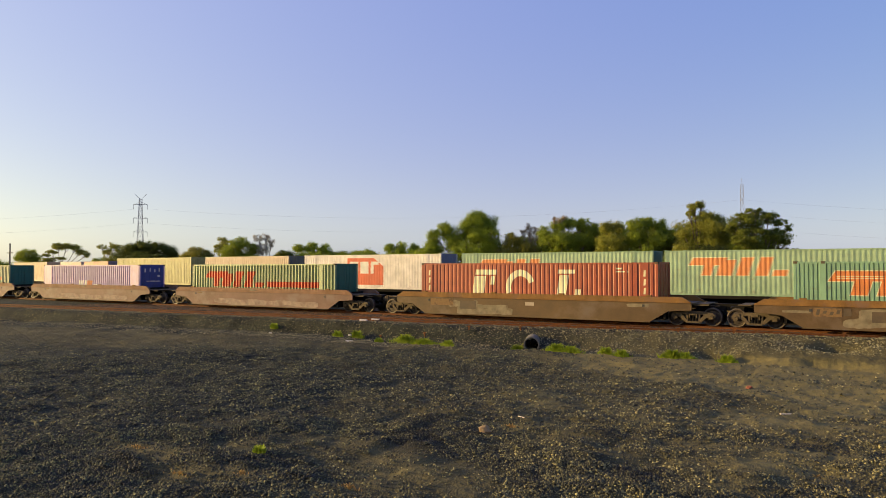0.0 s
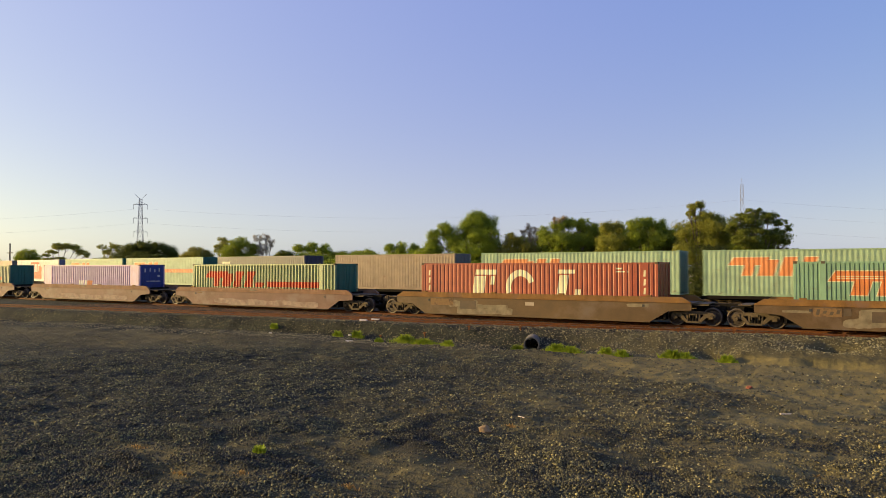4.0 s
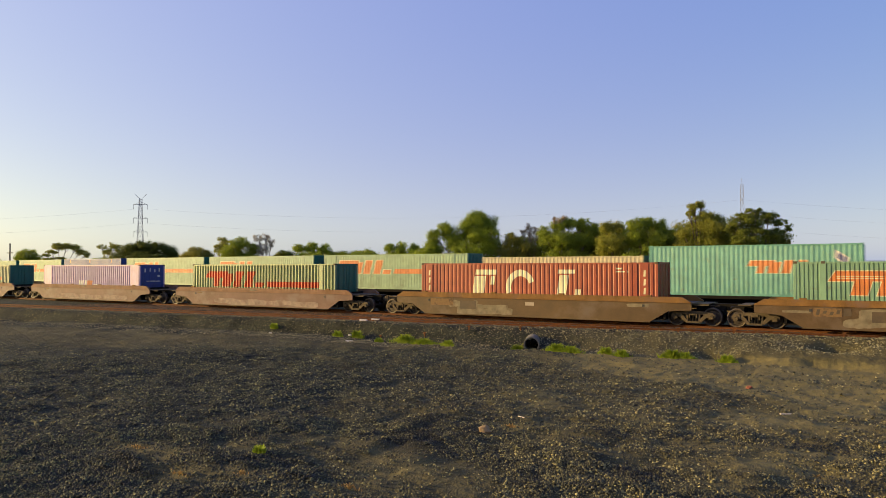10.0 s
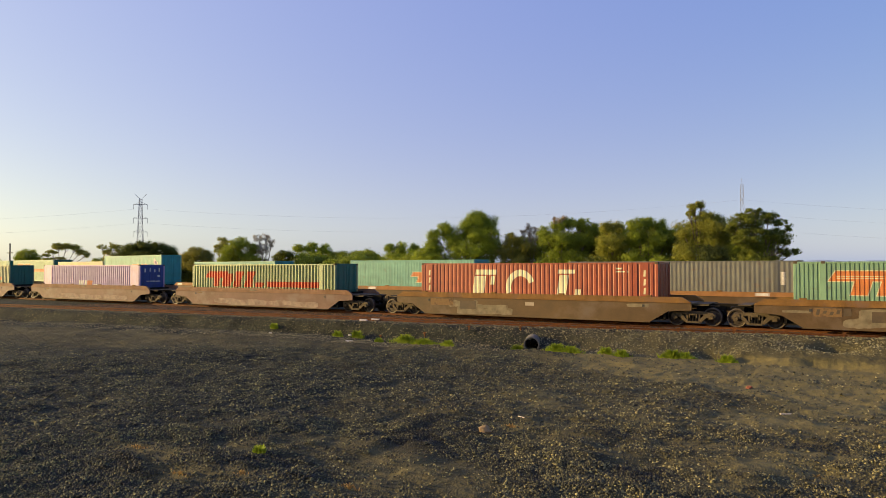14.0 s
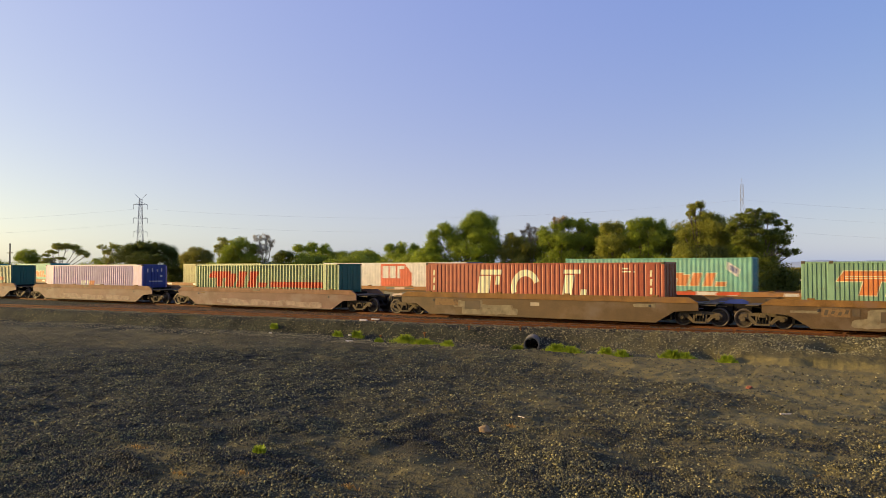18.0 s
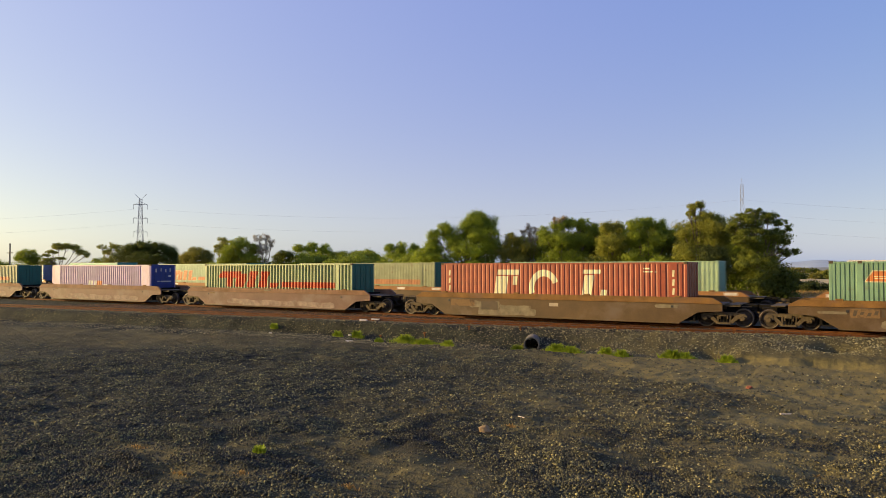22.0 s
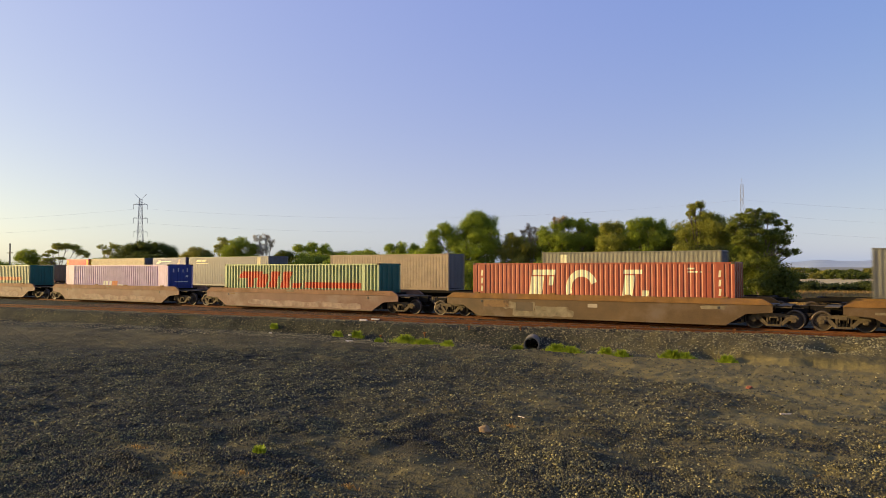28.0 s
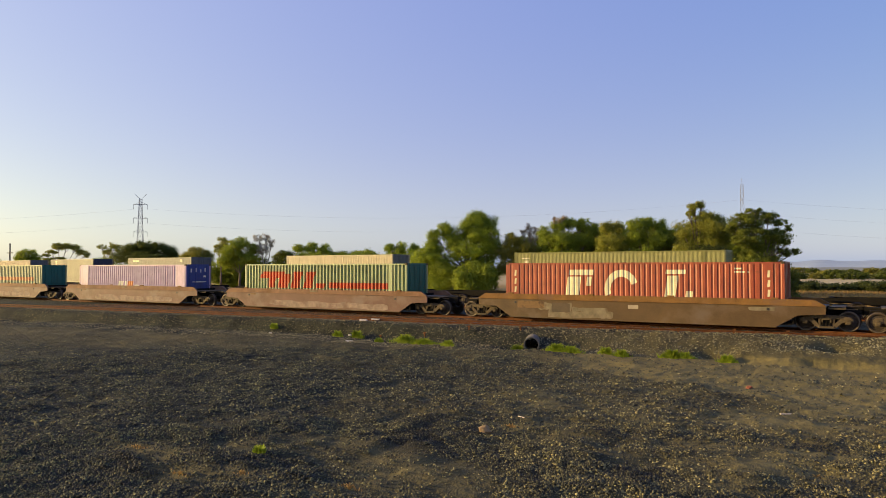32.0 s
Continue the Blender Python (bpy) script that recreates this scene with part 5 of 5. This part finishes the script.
# undergrowth that closes the row below the crowns
for x, y, t, hw, kd in ((-9.8, 84.5, 3.8, 2.4, "dark"), (-22.0, 84.0, 4.5, 3.0, "mid"), (-30.0, 83.0, 4.2, 3.5, "dark"), (-46.0, 82.0, 4.0, 3.0, "mid"), (-60.0, 86.0, 5.2, 4.5, "mid"), (-76.0, 92.0, 5.5, 5.0, "mid"), (-106.0, 92.0, 5.0, 4.5, "mid"),
                        (-120.5, 93.0, 5.5, 4.0, "dark"), (-148.0, 93.0, 5.4, 5.0, "mid"), (-88.0, 98.0, 6.0, 5.5, "mid"), (-104.5, 96.0, 6.0, 5.0, "dark"), (-79.0, 99.0, 6.0, 5.5, "mid"), (-62.5, 93.0, 6.0, 4.5, "fresh"), (-172.0, 84.0, 5.2, 4.5, "mid"), (-37.0, 84.0, 4.2, 3.5, "mid")):
    tree(x, y, kd, ("dark green" if kd == "dark" else "green") + " leafy bush in the undergrowth of the tree row", low_bush(hw, t + 0.85), 0.9, 0.16, name="bush")

# hedge and scrub beyond the fields, at the open end of the tree row
for k in range(9):
    tree(-15.0 + 3.2 * k, 126.0 + 1.1 * k + 2.0 * math.sin(2.1 * k), "hedge", "dark green hedge bush in the dry fields", low_bush(3.4 + 0.5 * math.sin(3.0 * k), (3.0 if k == 0 else 1.75) + 0.3 * math.sin(1.7 * k)), 0.9, 0.2, name="bush")
for k in range(9):
    tree(-36.0 + 5.6 * k, 282.0 + 8 * math.sin(2.3 * k), "dark" if k % 3 else "brownish", "olive-green scrub tree across the dry fields", low_bush(4.6 + 1.0 * math.sin(2.9 * k), 2.9 + 0.8 * math.sin(1.9 * k)), 0.8, 0.36, name="bush")
for k in range(8):
    tree(-60.0 + 11.0 * k, 520.0 + 20 * math.sin(1.3 * k), "brownish" if k % 2 else "dark", "hazy row of far trees across the fields", low_bush(7.0 + 2.0 * math.sin(2.2 * k), 4.2 + 1.0 * math.sin(1.4 * k)), 0.7, 0.6, name="bush")



def dry_grass():
    """Knee-high dry grass between the far track and the scrub, where the tree row ends."""
    rs = np.random.RandomState(12)
    n = 45000
    y = 53.5 + 72 * rs.random_sample(n) ** 1.4
    x = (-0.30 + 0.36 * rs.random_sample(n)) * y
    h = rs.uniform(0.2, 0.55, n)
    a = rs.uniform(0, 6.28, n)
    w = 0.05
    z = np.array([ground_height(p, q) for p, q in zip(x, y)]) - 0.03
    lx, ly = rs.normal(size=n) * 0.12, rs.normal(size=n) * 0.12
    v = np.stack([np.stack([x - w * np.cos(a), y - w * np.sin(a), z], 1), np.stack([x + w * np.cos(a), y + w * np.sin(a), z], 1), np.stack([x + lx, y + ly, z + h], 1)], 1).reshape(-1, 3)
    me = mesh_of("dry_grass", v.tolist(), [(3 * k, 3 * k + 1, 3 * k + 2) for k in range(n)], LEAF["straw"])
    tagged(new("dry_grass", me), "brown dry grass beside the far track", "grass", kind="stuff")


dry_grass()

# ---------------------------------------------------------------- hills, towers, wires


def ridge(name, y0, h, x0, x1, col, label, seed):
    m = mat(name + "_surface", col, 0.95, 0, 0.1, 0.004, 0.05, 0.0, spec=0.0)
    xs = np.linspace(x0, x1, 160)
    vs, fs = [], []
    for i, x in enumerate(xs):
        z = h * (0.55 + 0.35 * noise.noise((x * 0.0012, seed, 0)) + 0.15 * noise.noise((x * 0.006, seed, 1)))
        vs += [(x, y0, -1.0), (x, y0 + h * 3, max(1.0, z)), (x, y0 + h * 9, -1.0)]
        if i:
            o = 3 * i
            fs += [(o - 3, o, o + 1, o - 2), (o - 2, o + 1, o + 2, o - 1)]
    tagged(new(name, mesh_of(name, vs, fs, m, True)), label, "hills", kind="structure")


# distance haze is put into the base colours of hills and woods
ridge("backdrop_hills", 3600, 76, -4000, 2500, (0.38, 0.44, 0.48), "low wooded hills on the horizon, haze in their blue-grey colour", 3.0)
ridge("backdrop_woods", 1500, 9, -3000, 1200, (0.24, 0.25, 0.22), "far line of dark woods across the fields", 9.0)


def tower(x, y, top, arms, label, spin=45):
    base = -0.8
    H = top - base
    th = thing("power_pylon", pose(x, y, base, 0, 0, spin), label, "pylon", "pylons")
    hw = lambda z: 2.0 * (1 - z / H) ** 1.5 + 0.72
    legs = Soup()
    levels = [0, 0.16, 0.3, 0.42, 0.52, 0.6, 0.68, 0.75, 0.82, 0.88, 0.94]
    for a, b in zip(levels, levels[1:]):
        wa, wb, za, zb = hw(a * H), hw(b * H), a * H, b * H
        cs = [(-1, -1), (1, -1), (1, 1), (-1, 1)]
        for (p, q), (r, s) in zip(cs, cs[1:] + cs[:1]):
            legs.tube((p * wa, q * wa, za), (p * wb, q * wb, zb), 0.12, n=4)
            legs.tube((p * wa, q * wa, za), (r * wb, s * wb, zb), 0.05, n=4)
            legs.tube((r * wa, s * wa, za), (p * wb, q * wb, zb), 0.05, n=4)
            legs.tube((p * wb, q * wb, zb), (r * wb, s * wb, zb), 0.05, n=4)
    legs.put("lattice_mast", GALV, th)
    for z, w in arms:
        arm = Soup()
        for s in (-1, 1):
            arm.tube((0, -0.6, z * H), (s * w, 0, z * H), 0.16, n=4)
            arm.tube((0, 0.6, z * H), (s * w, 0, z * H), 0.16, n=4)
            arm.tube((0, 0, z * H + 1.6), (s * w, 0, z * H), 0.08, n=4)
        a = arm.put("cross_arm", GALV, th)
        for s in (-1, 1):
            Soup().tube((s * w, 0, z * H), (s * w, 0, z * H - 3.0), 0.11, n=5).put("insulator", GALV, a)
    pk = Soup()
    for s in (-1, 1):
        pk.tube((0, 0, 0.93 * H), (s * 3.4, 0, H), 0.12, n=4)
    pk.put("earth_wire_peak", GALV, th)
    return th


tower(-374.8, 260.1, 47.5, ((0.87, 3.9), (0.70, 3.9), (0.53, 3.9)), "grey steel lattice power pylon far behind the trees")
tower(-69.6, 449.9, 56.5, ((0.782, 1.9), (0.642, 1.9), (0.485, 1.9)), "grey steel lattice power pylon seen edge-on behind trees", 98.8)


def wire(a, b, sag, label):
    a, b = Vector(a), Vector(b)
    s = Soup()
    pts = [a.lerp(b, k / 16) - Vector((0, 0, 4 * sag * (k / 16) * (1 - k / 16))) for k in range(17)]
    for p, q in zip(pts, pts[1:]):
        s.tube(p, q, 0.03, n=4, caps=False)
    tagged(new("power_line", s.mesh("power_line", WIRE)), label, "cable", "power lines")


for z in (38.5, 30.0):
    wire((-371.5, 261, z), (-69.6, 449.9, z + 5.5 if z > 35 else z + 6.0), 8.0, "thin sagging overhead power line")
    wire((-378, 259, z), (-680, 80, z), 8.0, "thin sagging overhead power line")
for z in (44.0, 36.0, 27.0):
    wire((-69.6, 449.9, z), (260, 640, z - 3), 8.0, "thin sagging overhead power line")


def pole(x, y, top):
    th = thing("utility_pole", pose(x, y, -0.8), "plain grey timber utility pole", "pole")
    Soup().tube((0, 0, 0), (0, 0, top + 0.8), 0.16, 0.11, 8).put("post", TIMBER, th)
    Soup().box(-0.9, 0.9, -0.06, 0.06, top - 0.9, top - 0.75).put("cross_arm", TIMBER, th)


pole(-126.1, 62.7, 7.2)


# ---------------------------------------------------------------- yard details


def tuft(x, y, w, h, kind, label, n, name="weed_clump"):
    z = ground_height(x, y)
    th = thing(name, pose(x, y, z), label, "weeds", "weeds along the ballast")
    s = Soup()
    for _ in range(n):
        a, r = rnd.uniform(0, 6.28), min(1.4, abs(rnd.gauss(0, 0.55)))
        px, py = math.cos(a) * r * w, math.sin(a) * r * 0.35 * min(w, 0.9)
        hh, la = h * rnd.uniform(0.3, 1.1) * (1 - 0.5 * min(1, r)), rnd.uniform(0, 6.28)
        lx, ly, t = math.cos(la) * hh * 0.6, math.sin(la) * hh * 0.6, rnd.uniform(0.007, 0.016)
        s.add([(px - t, py, -0.03), (px + t, py, -0.03), (px + lx * 0.5 + t, py + ly * 0.5, hh * 0.6), (px + lx, py + ly, hh), (px + lx * 0.5 - t, py + ly * 0.5, hh * 0.6)], [(0, 1, 2, 3, 4)])
    s.put("foliage", LEAF[kind], th)


for x, y, w, h in ((-30.8, 30.4, 0.3, 0.4), (-25.7, 30.2, 0.3, 0.42), (-24.5, 30.4, 0.36, 0.5), (-22.4, 29.6, 0.25, 0.3), (-20.9, 29.9, 0.8, 0.55), (-19.6, 29.7, 0.8, 0.42), (-18.0, 29.4, 0.3, 0.35), (-14.6, 30.1, 0.3, 0.5),
                   (-12.6, 30.1, 0.55, 0.5), (-11.9, 30.0, 0.5, 0.4), (-10.3, 30.1, 0.25, 0.4), (-9.6, 30.0, 0.35, 0.4), (-7.5, 30.3, 0.45, 0.45), (-7.0, 30.4, 0.35, 0.35), (-5.3, 30.3, 0.3, 0.4), (-10.77, 10.24, 0.14, 0.22)):
    tuft(x, y, w * 1.05, h * 0.88, "weed", "bright yellow-green weed clump at the ballast's foot", int(420 + 700 * w))


for x, y, w in ((-13.3, 9.25, 0.45), (-11.06, 8.57, 0.4), (-7.87, 9.6, 0.35), (-9.97, 9.08, 0.3), (-7.58, 15.28, 0.3), (-1.01, 14.73, 0.4)):
    tuft(x, y, w, 0.09, "straw", "low tuft of dry straw-coloured grass on gravel", 45, "dry_tuft")


def stake(x, y):
    th = thing("rusty_stake", pose(x, y, ground_height(x, y)), "rusty steel stub standing in the ballast", "stake", "rusty stubs along the siding")
    Soup().box(-0.035, 0.035, -0.02, 0.02, -0.1, 0.2, 0.006).put("stem", RAIL, th)
    Soup().prism([(-0.1, 0.13), (0.08, 0.16), (0.1, 0.23), (-0.05, 0.21)], -0.05, 0.0).put("cap_plate", RAIL, th)


for x, y in ((-25.8, 30.4), (-23.1, 30.7), (-20.5, 31.1), (-18.2, 31.8), (-15.5, 32.3), (-13.2, 33.0), (-10.9, 33.6), (-8.2, 34.3), (-5.8, 34.8), (-3.6, 35.3), (-1.4, 35.7)):
    stake(x, y)


def pipe(x, y, rz):
    th = thing("drain_pipe", pose(x, y, ground_height(x, y) - 0.12, 0, 0, rz), "grey concrete drain pipe end at the ballast's foot", "pipe")
    Soup().lathe([(0.31, 0.0), (0.36, 0.0), (0.37, 0.03), (0.36, 1.6), (0.31, 1.6), (0.31, 0.0)], 28).put("barrel", CONCRETE, th, "", pose(0, 0, 0.33))


pipe(-13.95, 30.25, 22)


def rock(name, x, y, sx, sy, sz, material, label, category="stone"):
    bm = bmesh.new()
    bmesh.ops.create_icosphere(bm, subdivisions=2, radius=1)
    for v in bm.verts:
        v.co *= 1 + 0.75 * noise.noise(v.co * 1.4 + Vector((x, y, 0))) + 0.25 * noise.noise(v.co * 3.5 + Vector((y, x, 2)))
        v.co = Vector((v.co.x * sx, v.co.y * sy, max(-0.5, v.co.z) * sz))
    me = bpy.data.meshes.new(name)
    bm.to_mesh(me)
    bm.free()
    me.materials.append(material)
    ob = new(name, me)
    ob.matrix_basis = pose(x, y, ground_height(x, y) + sz * 0.4, 0, 0, 30)
    tagged(ob, label, category)


rock("rock", -7.87, 14.48, 0.13, 0.09, 0.12, mat("tan_sandstone", (0.27, 0.18, 0.085), 0.9, scale=9), "tan loose stone lying on the gravel")
rock("brick_fragment", -3.64, 24.4, 0.1, 0.06, 0.07, mat("orange_brick", (0.26, 0.085, 0.045), 0.9), "broken orange brick lying on the gravel", "brick")


def stick(name, x, y, l, w, rz, material, label, z=0.02):
    ob = new(name, Soup().box(-l / 2, l / 2, -w / 2, w / 2, 0, w * 0.6, w * 0.2).mesh(name, material))
    ob.matrix_basis = pose(x, y, ground_height(x, y) + z, 0, 0, rz)
    tagged(ob, label, "debris")


WOOD = mat("bleached_timber", (0.55, 0.45, 0.30), 0.8)
stick("timber_offcut", -2.19, 20.67, 0.3, 0.06, 30, WOOD, "bleached timber offcut lying on the gravel")
for x, y, l, rz in ((-25.05, 31.66, 0.48, 10), (-24.74, 32.38, 0.5, 14), (-24.91, 30.30, 0.16, 12)):
    stick("white_plate", x, y, l, 0.13, rz, P["white"], "white painted plate lying on the ballast", 0.06)
for x, y, l in ((-30.2, 29.5, 0.16), (-24.15, 29.32, 0.4), (-12.2, 30.7, 0.14)):
    stick("white_scrap", x, y, l, 0.1, 15, P["white"], "small pale scrap lying among the weeds", 0.02)
stick("pale_stick", -7.75, 16.2, 0.24, 0.03, -25, WOOD, "thin bleached stick lying on the gravel")


def stones(name, lots, low, mid, high, label, seed, left, coarse=1.0, blocky=False, blotch_low=1.0):
    """Loose crushed stone: lots of (count, nearest, farthest, share kept), strewn evenly over a ring sector of the yard."""
    rs = np.random.RandomState(seed)
    if blocky:
        base = np.array([(1, -0.9, -0.3), (0.9, 1, -0.3), (-1, 0.9, -0.3), (-0.9, -1, -0.3), (0.62, -0.55, 0.75), (0.5, 0.65, 0.85), (-0.65, 0.5, 0.7), (-0.5, -0.6, 0.9)], float) * 0.85
        tri = np.array([(0, 1, 5), (0, 5, 4), (1, 2, 6), (1, 6, 5), (2, 3, 7), (2, 7, 6), (3, 0, 4), (3, 4, 7), (4, 5, 6), (4, 6, 7)])
    else:
        base = np.array([(1, 0, -0.2), (0, 1, -0.2), (-1, 0, -0.2), (0, -1, -0.2), (0.15, 0.1, 0.8)], float)
        tri = np.array([(0, 1, 4), (1, 2, 4), (2, 3, 4), (3, 0, 4)])
    nv, nt = len(base), len(tri)
    pos = []
    for count, r0, r1, keep in lots:
        for _ in range(count):
            r, a = math.sqrt(rs.uniform(r0 * r0, r1 * r1)), radians(rs.uniform(-66.5, 2.5))
            x, y = r * math.sin(a), r * math.cos(a)
            if rs.random_sample() < keep(x, y):
                pos.append((x, y, ground_height(x, y)))
    pos = np.array(pos)
    n = len(pos)
    size = (np.minimum(rs.gamma(2.6, 0.0055, n) + 0.008, 0.04) * coarse)[:, None, None]
    jit = 1 + 0.3 * rs.normal(size=(n, nv, 3)).clip(-1.5, 1.5)
    ang = rs.uniform(0, 6.28, n)
    ca, sa = np.cos(ang)[:, None], np.sin(ang)[:, None]
    v = base[None] * jit * size * np.array([1.15, 0.8, 0.9])
    if not blocky:
        v[:, 4, :2] += rs.normal(size=(n, 2)) * size[:, 0] * 0.35
    lean = rs.normal(size=(n, 1)) * 0.35
    v[..., 2] += v[..., 0] * lean
    v = np.stack([v[..., 0] * ca - v[..., 1] * sa, v[..., 0] * sa + v[..., 1] * ca, v[..., 2]], -1)
    v += pos[:, None, :] + np.array([0, 0, 1.0]) * size * 0.25
    f = (tri[None] + (np.arange(n) * nv)[:, None, None]).reshape(-1)
    me = bpy.data.meshes.new(name)
    me.vertices.add(n * nv), me.loops.add(n * nt * 3), me.polygons.add(n * nt)
    me.vertices.foreach_set("co", v.astype(np.float32).ravel())
    me.loops.foreach_set("vertex_index", f.astype(np.int32))
    me.polygons.foreach_set("loop_start", np.arange(0, n * nt * 3, 3, dtype=np.int32))
    me.polygons.foreach_set("loop_total", np.full(n * nt, 3, dtype=np.int32))
    me.update()
    m = bpy.data.materials.new(name + "_rock")
    m.use_nodes = True
    nn, l = m.node_tree.nodes, m.node_tree.links
    g = nn.new("ShaderNodeNewGeometry")
    r = nn.new("ShaderNodeValToRGB")
    r.color_ramp.elements[0].color, r.color_ramp.elements[1].color = (*low, 1), (*high, 1)
    e = r.color_ramp.elements.new(0.7)
    e.color = (*mid, 1)
    l.new(g.outputs["Random Per Island"], r.inputs[0])
    # backlit shade painted in: stones tinted darker and cooler towards the left
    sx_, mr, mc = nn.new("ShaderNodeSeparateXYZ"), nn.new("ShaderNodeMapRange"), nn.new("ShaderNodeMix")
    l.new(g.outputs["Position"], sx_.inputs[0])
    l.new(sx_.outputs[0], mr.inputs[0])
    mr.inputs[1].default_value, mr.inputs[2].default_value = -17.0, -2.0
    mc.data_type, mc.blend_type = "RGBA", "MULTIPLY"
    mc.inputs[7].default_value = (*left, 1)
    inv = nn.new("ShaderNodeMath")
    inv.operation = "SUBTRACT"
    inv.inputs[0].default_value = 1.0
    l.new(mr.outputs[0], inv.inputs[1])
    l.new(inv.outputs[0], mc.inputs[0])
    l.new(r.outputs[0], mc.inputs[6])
    blotch, dmix, dm = nn.new("ShaderNodeTexNoise"), nn.new("ShaderNodeMapRange"), nn.new("ShaderNodeMix")
    blotch.inputs["Scale"].default_value, blotch.inputs["Detail"].default_value, blotch.inputs["Roughness"].default_value = 0.6, 8, 0.68
    dmix.inputs[1].default_value, dmix.inputs[2].default_value, dmix.inputs[3].default_value, dmix.inputs[4].default_value = 0.36, 0.56, blotch_low, 1.15
    l.new(g.outputs["Position"], blotch.inputs["Vector"])
    l.new(blotch.outputs["Fac"], dmix.inputs[0])
    dm.data_type, dm.blend_type = "RGBA", "MULTIPLY"
    dm.inputs[0].default_value = 1.0
    l.new(mc.outputs[2], dm.inputs[6])
    l.new(dmix.outputs[0], dm.inputs[7])
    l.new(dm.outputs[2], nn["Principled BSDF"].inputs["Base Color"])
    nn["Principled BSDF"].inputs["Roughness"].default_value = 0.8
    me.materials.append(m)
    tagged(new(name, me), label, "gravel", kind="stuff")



def patchy(x, y):
    soil = (noise.noise((x * 0.22, y * 0.3, 11.0)) + 0.5 * noise.noise((x * 0.7, y * 0.9, 4.0))) * (0.3 + 0.7 * sm(-24, -8, x)) + 0.8 * sum(sandy(x, y))
    return (1 - 0.8 * bare(x, y)) * (0.95 - 0.35 * sm(0.1, 0.5, noise.noise((x * 1.2, y * 1.5, 9.0)))) - 0.75 * sm(0.0, 0.45, soil) * (1 - bare(x, y))


LOOSE = (0.022, 0.020, 0.008), (0.12, 0.103, 0.033), (0.38, 0.31, 0.105)
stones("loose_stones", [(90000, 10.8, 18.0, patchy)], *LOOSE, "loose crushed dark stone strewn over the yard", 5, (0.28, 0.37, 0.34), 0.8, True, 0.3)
stones("scattered_stones", [(105000, 18.0, 34.0, lambda x, y: patchy(x, y) if y < siding(x) - 3.2 and y < 30 else 0.0), (70000, 34.0, 62.0, lambda x, y: patchy(x, y) if y < siding(x) - 4.4 and y < 30 else 0.0)], *LOOSE, "loose crushed dark stone farther over the yard", 15, (0.56, 0.62, 0.58), 1.25, blotch_low=0.55)
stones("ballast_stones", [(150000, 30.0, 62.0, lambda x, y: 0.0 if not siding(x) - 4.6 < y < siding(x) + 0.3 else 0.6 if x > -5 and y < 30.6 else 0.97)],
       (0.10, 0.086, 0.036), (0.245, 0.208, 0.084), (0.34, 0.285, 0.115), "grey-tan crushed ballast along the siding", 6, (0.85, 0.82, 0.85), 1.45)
stones("track_stones", [(170000, 34.0, 66.0, lambda x, y: 0.9 if siding(x) - 0.3 < y < max(siding(x) + 2.2, 39.3 if x > -60 else 0.0) else 0.0)],
       (0.095, 0.042, 0.013), (0.22, 0.10, 0.032), (0.29, 0.145, 0.05), "rust-stained ballast stones between the rails", 8, (0.95, 0.95, 0.95), 1.15)

# ---------------------------------------------------------------- movement
NEAR_SHIFT = [(0.0, 0.0), (16.0, 0.0), (16.5, 0.01), (17.0, 0.08), (18.0, 0.33), (19.0, 0.57), (20.0, 0.84), (21.0, 1.14), (22.0, 1.46), (23.0, 1.79), (24.0, 2.12), (25.0, 2.48), (25.5, 2.68), (27.5, 3.46), (28.0, 3.70), (29.0, 4.18), (30.0, 4.72), (31.0, 5.30), (32.0, 5.90)]


def near_at(t):
    return float(np.interp(t, [a for a, _ in NEAR_SHIFT], [b for _, b in NEAR_SHIFT]))


def far_at(t):
    return -(15.05 * t + 0.05 * t * t)


def motions():
    for ob in NEAR_BOXES + NEAR_WAGONS:
        m = ob.matrix_basis.copy()
        walk(ob, [(t, pose(s, 0, 0) @ m) for t, s in NEAR_SHIFT])
    for wg in NEAR_WAGONS:
        for b in wg.children:
            for ws in b.children:
                if ws.name.startswith("wheelset"):
                    m = ws.matrix_basis.copy()
                    times = sorted({0.0, 16.0, 32.0} | {16.5 + k for k in range(16)})
                    walk(ws, [(t, m @ pose(0, 0, 0, 0, math.degrees(near_at(t) / WR), 0)) for t in times])
    for ob in FAR:
        q, y0, z0 = ob.matrix_basis.translation
        half = ob.get("half", 0.0)
        rows = []
        for t in range(0, 33):
            c = q + half + far_at(t)
            off, k = bend(c)
            a = math.atan(k)
            rows.append((t, pose(c - half * math.cos(a), y0 + off - half * math.sin(a), z0, 0, 0, math.degrees(a))))
        walk(ob, rows)


motions()
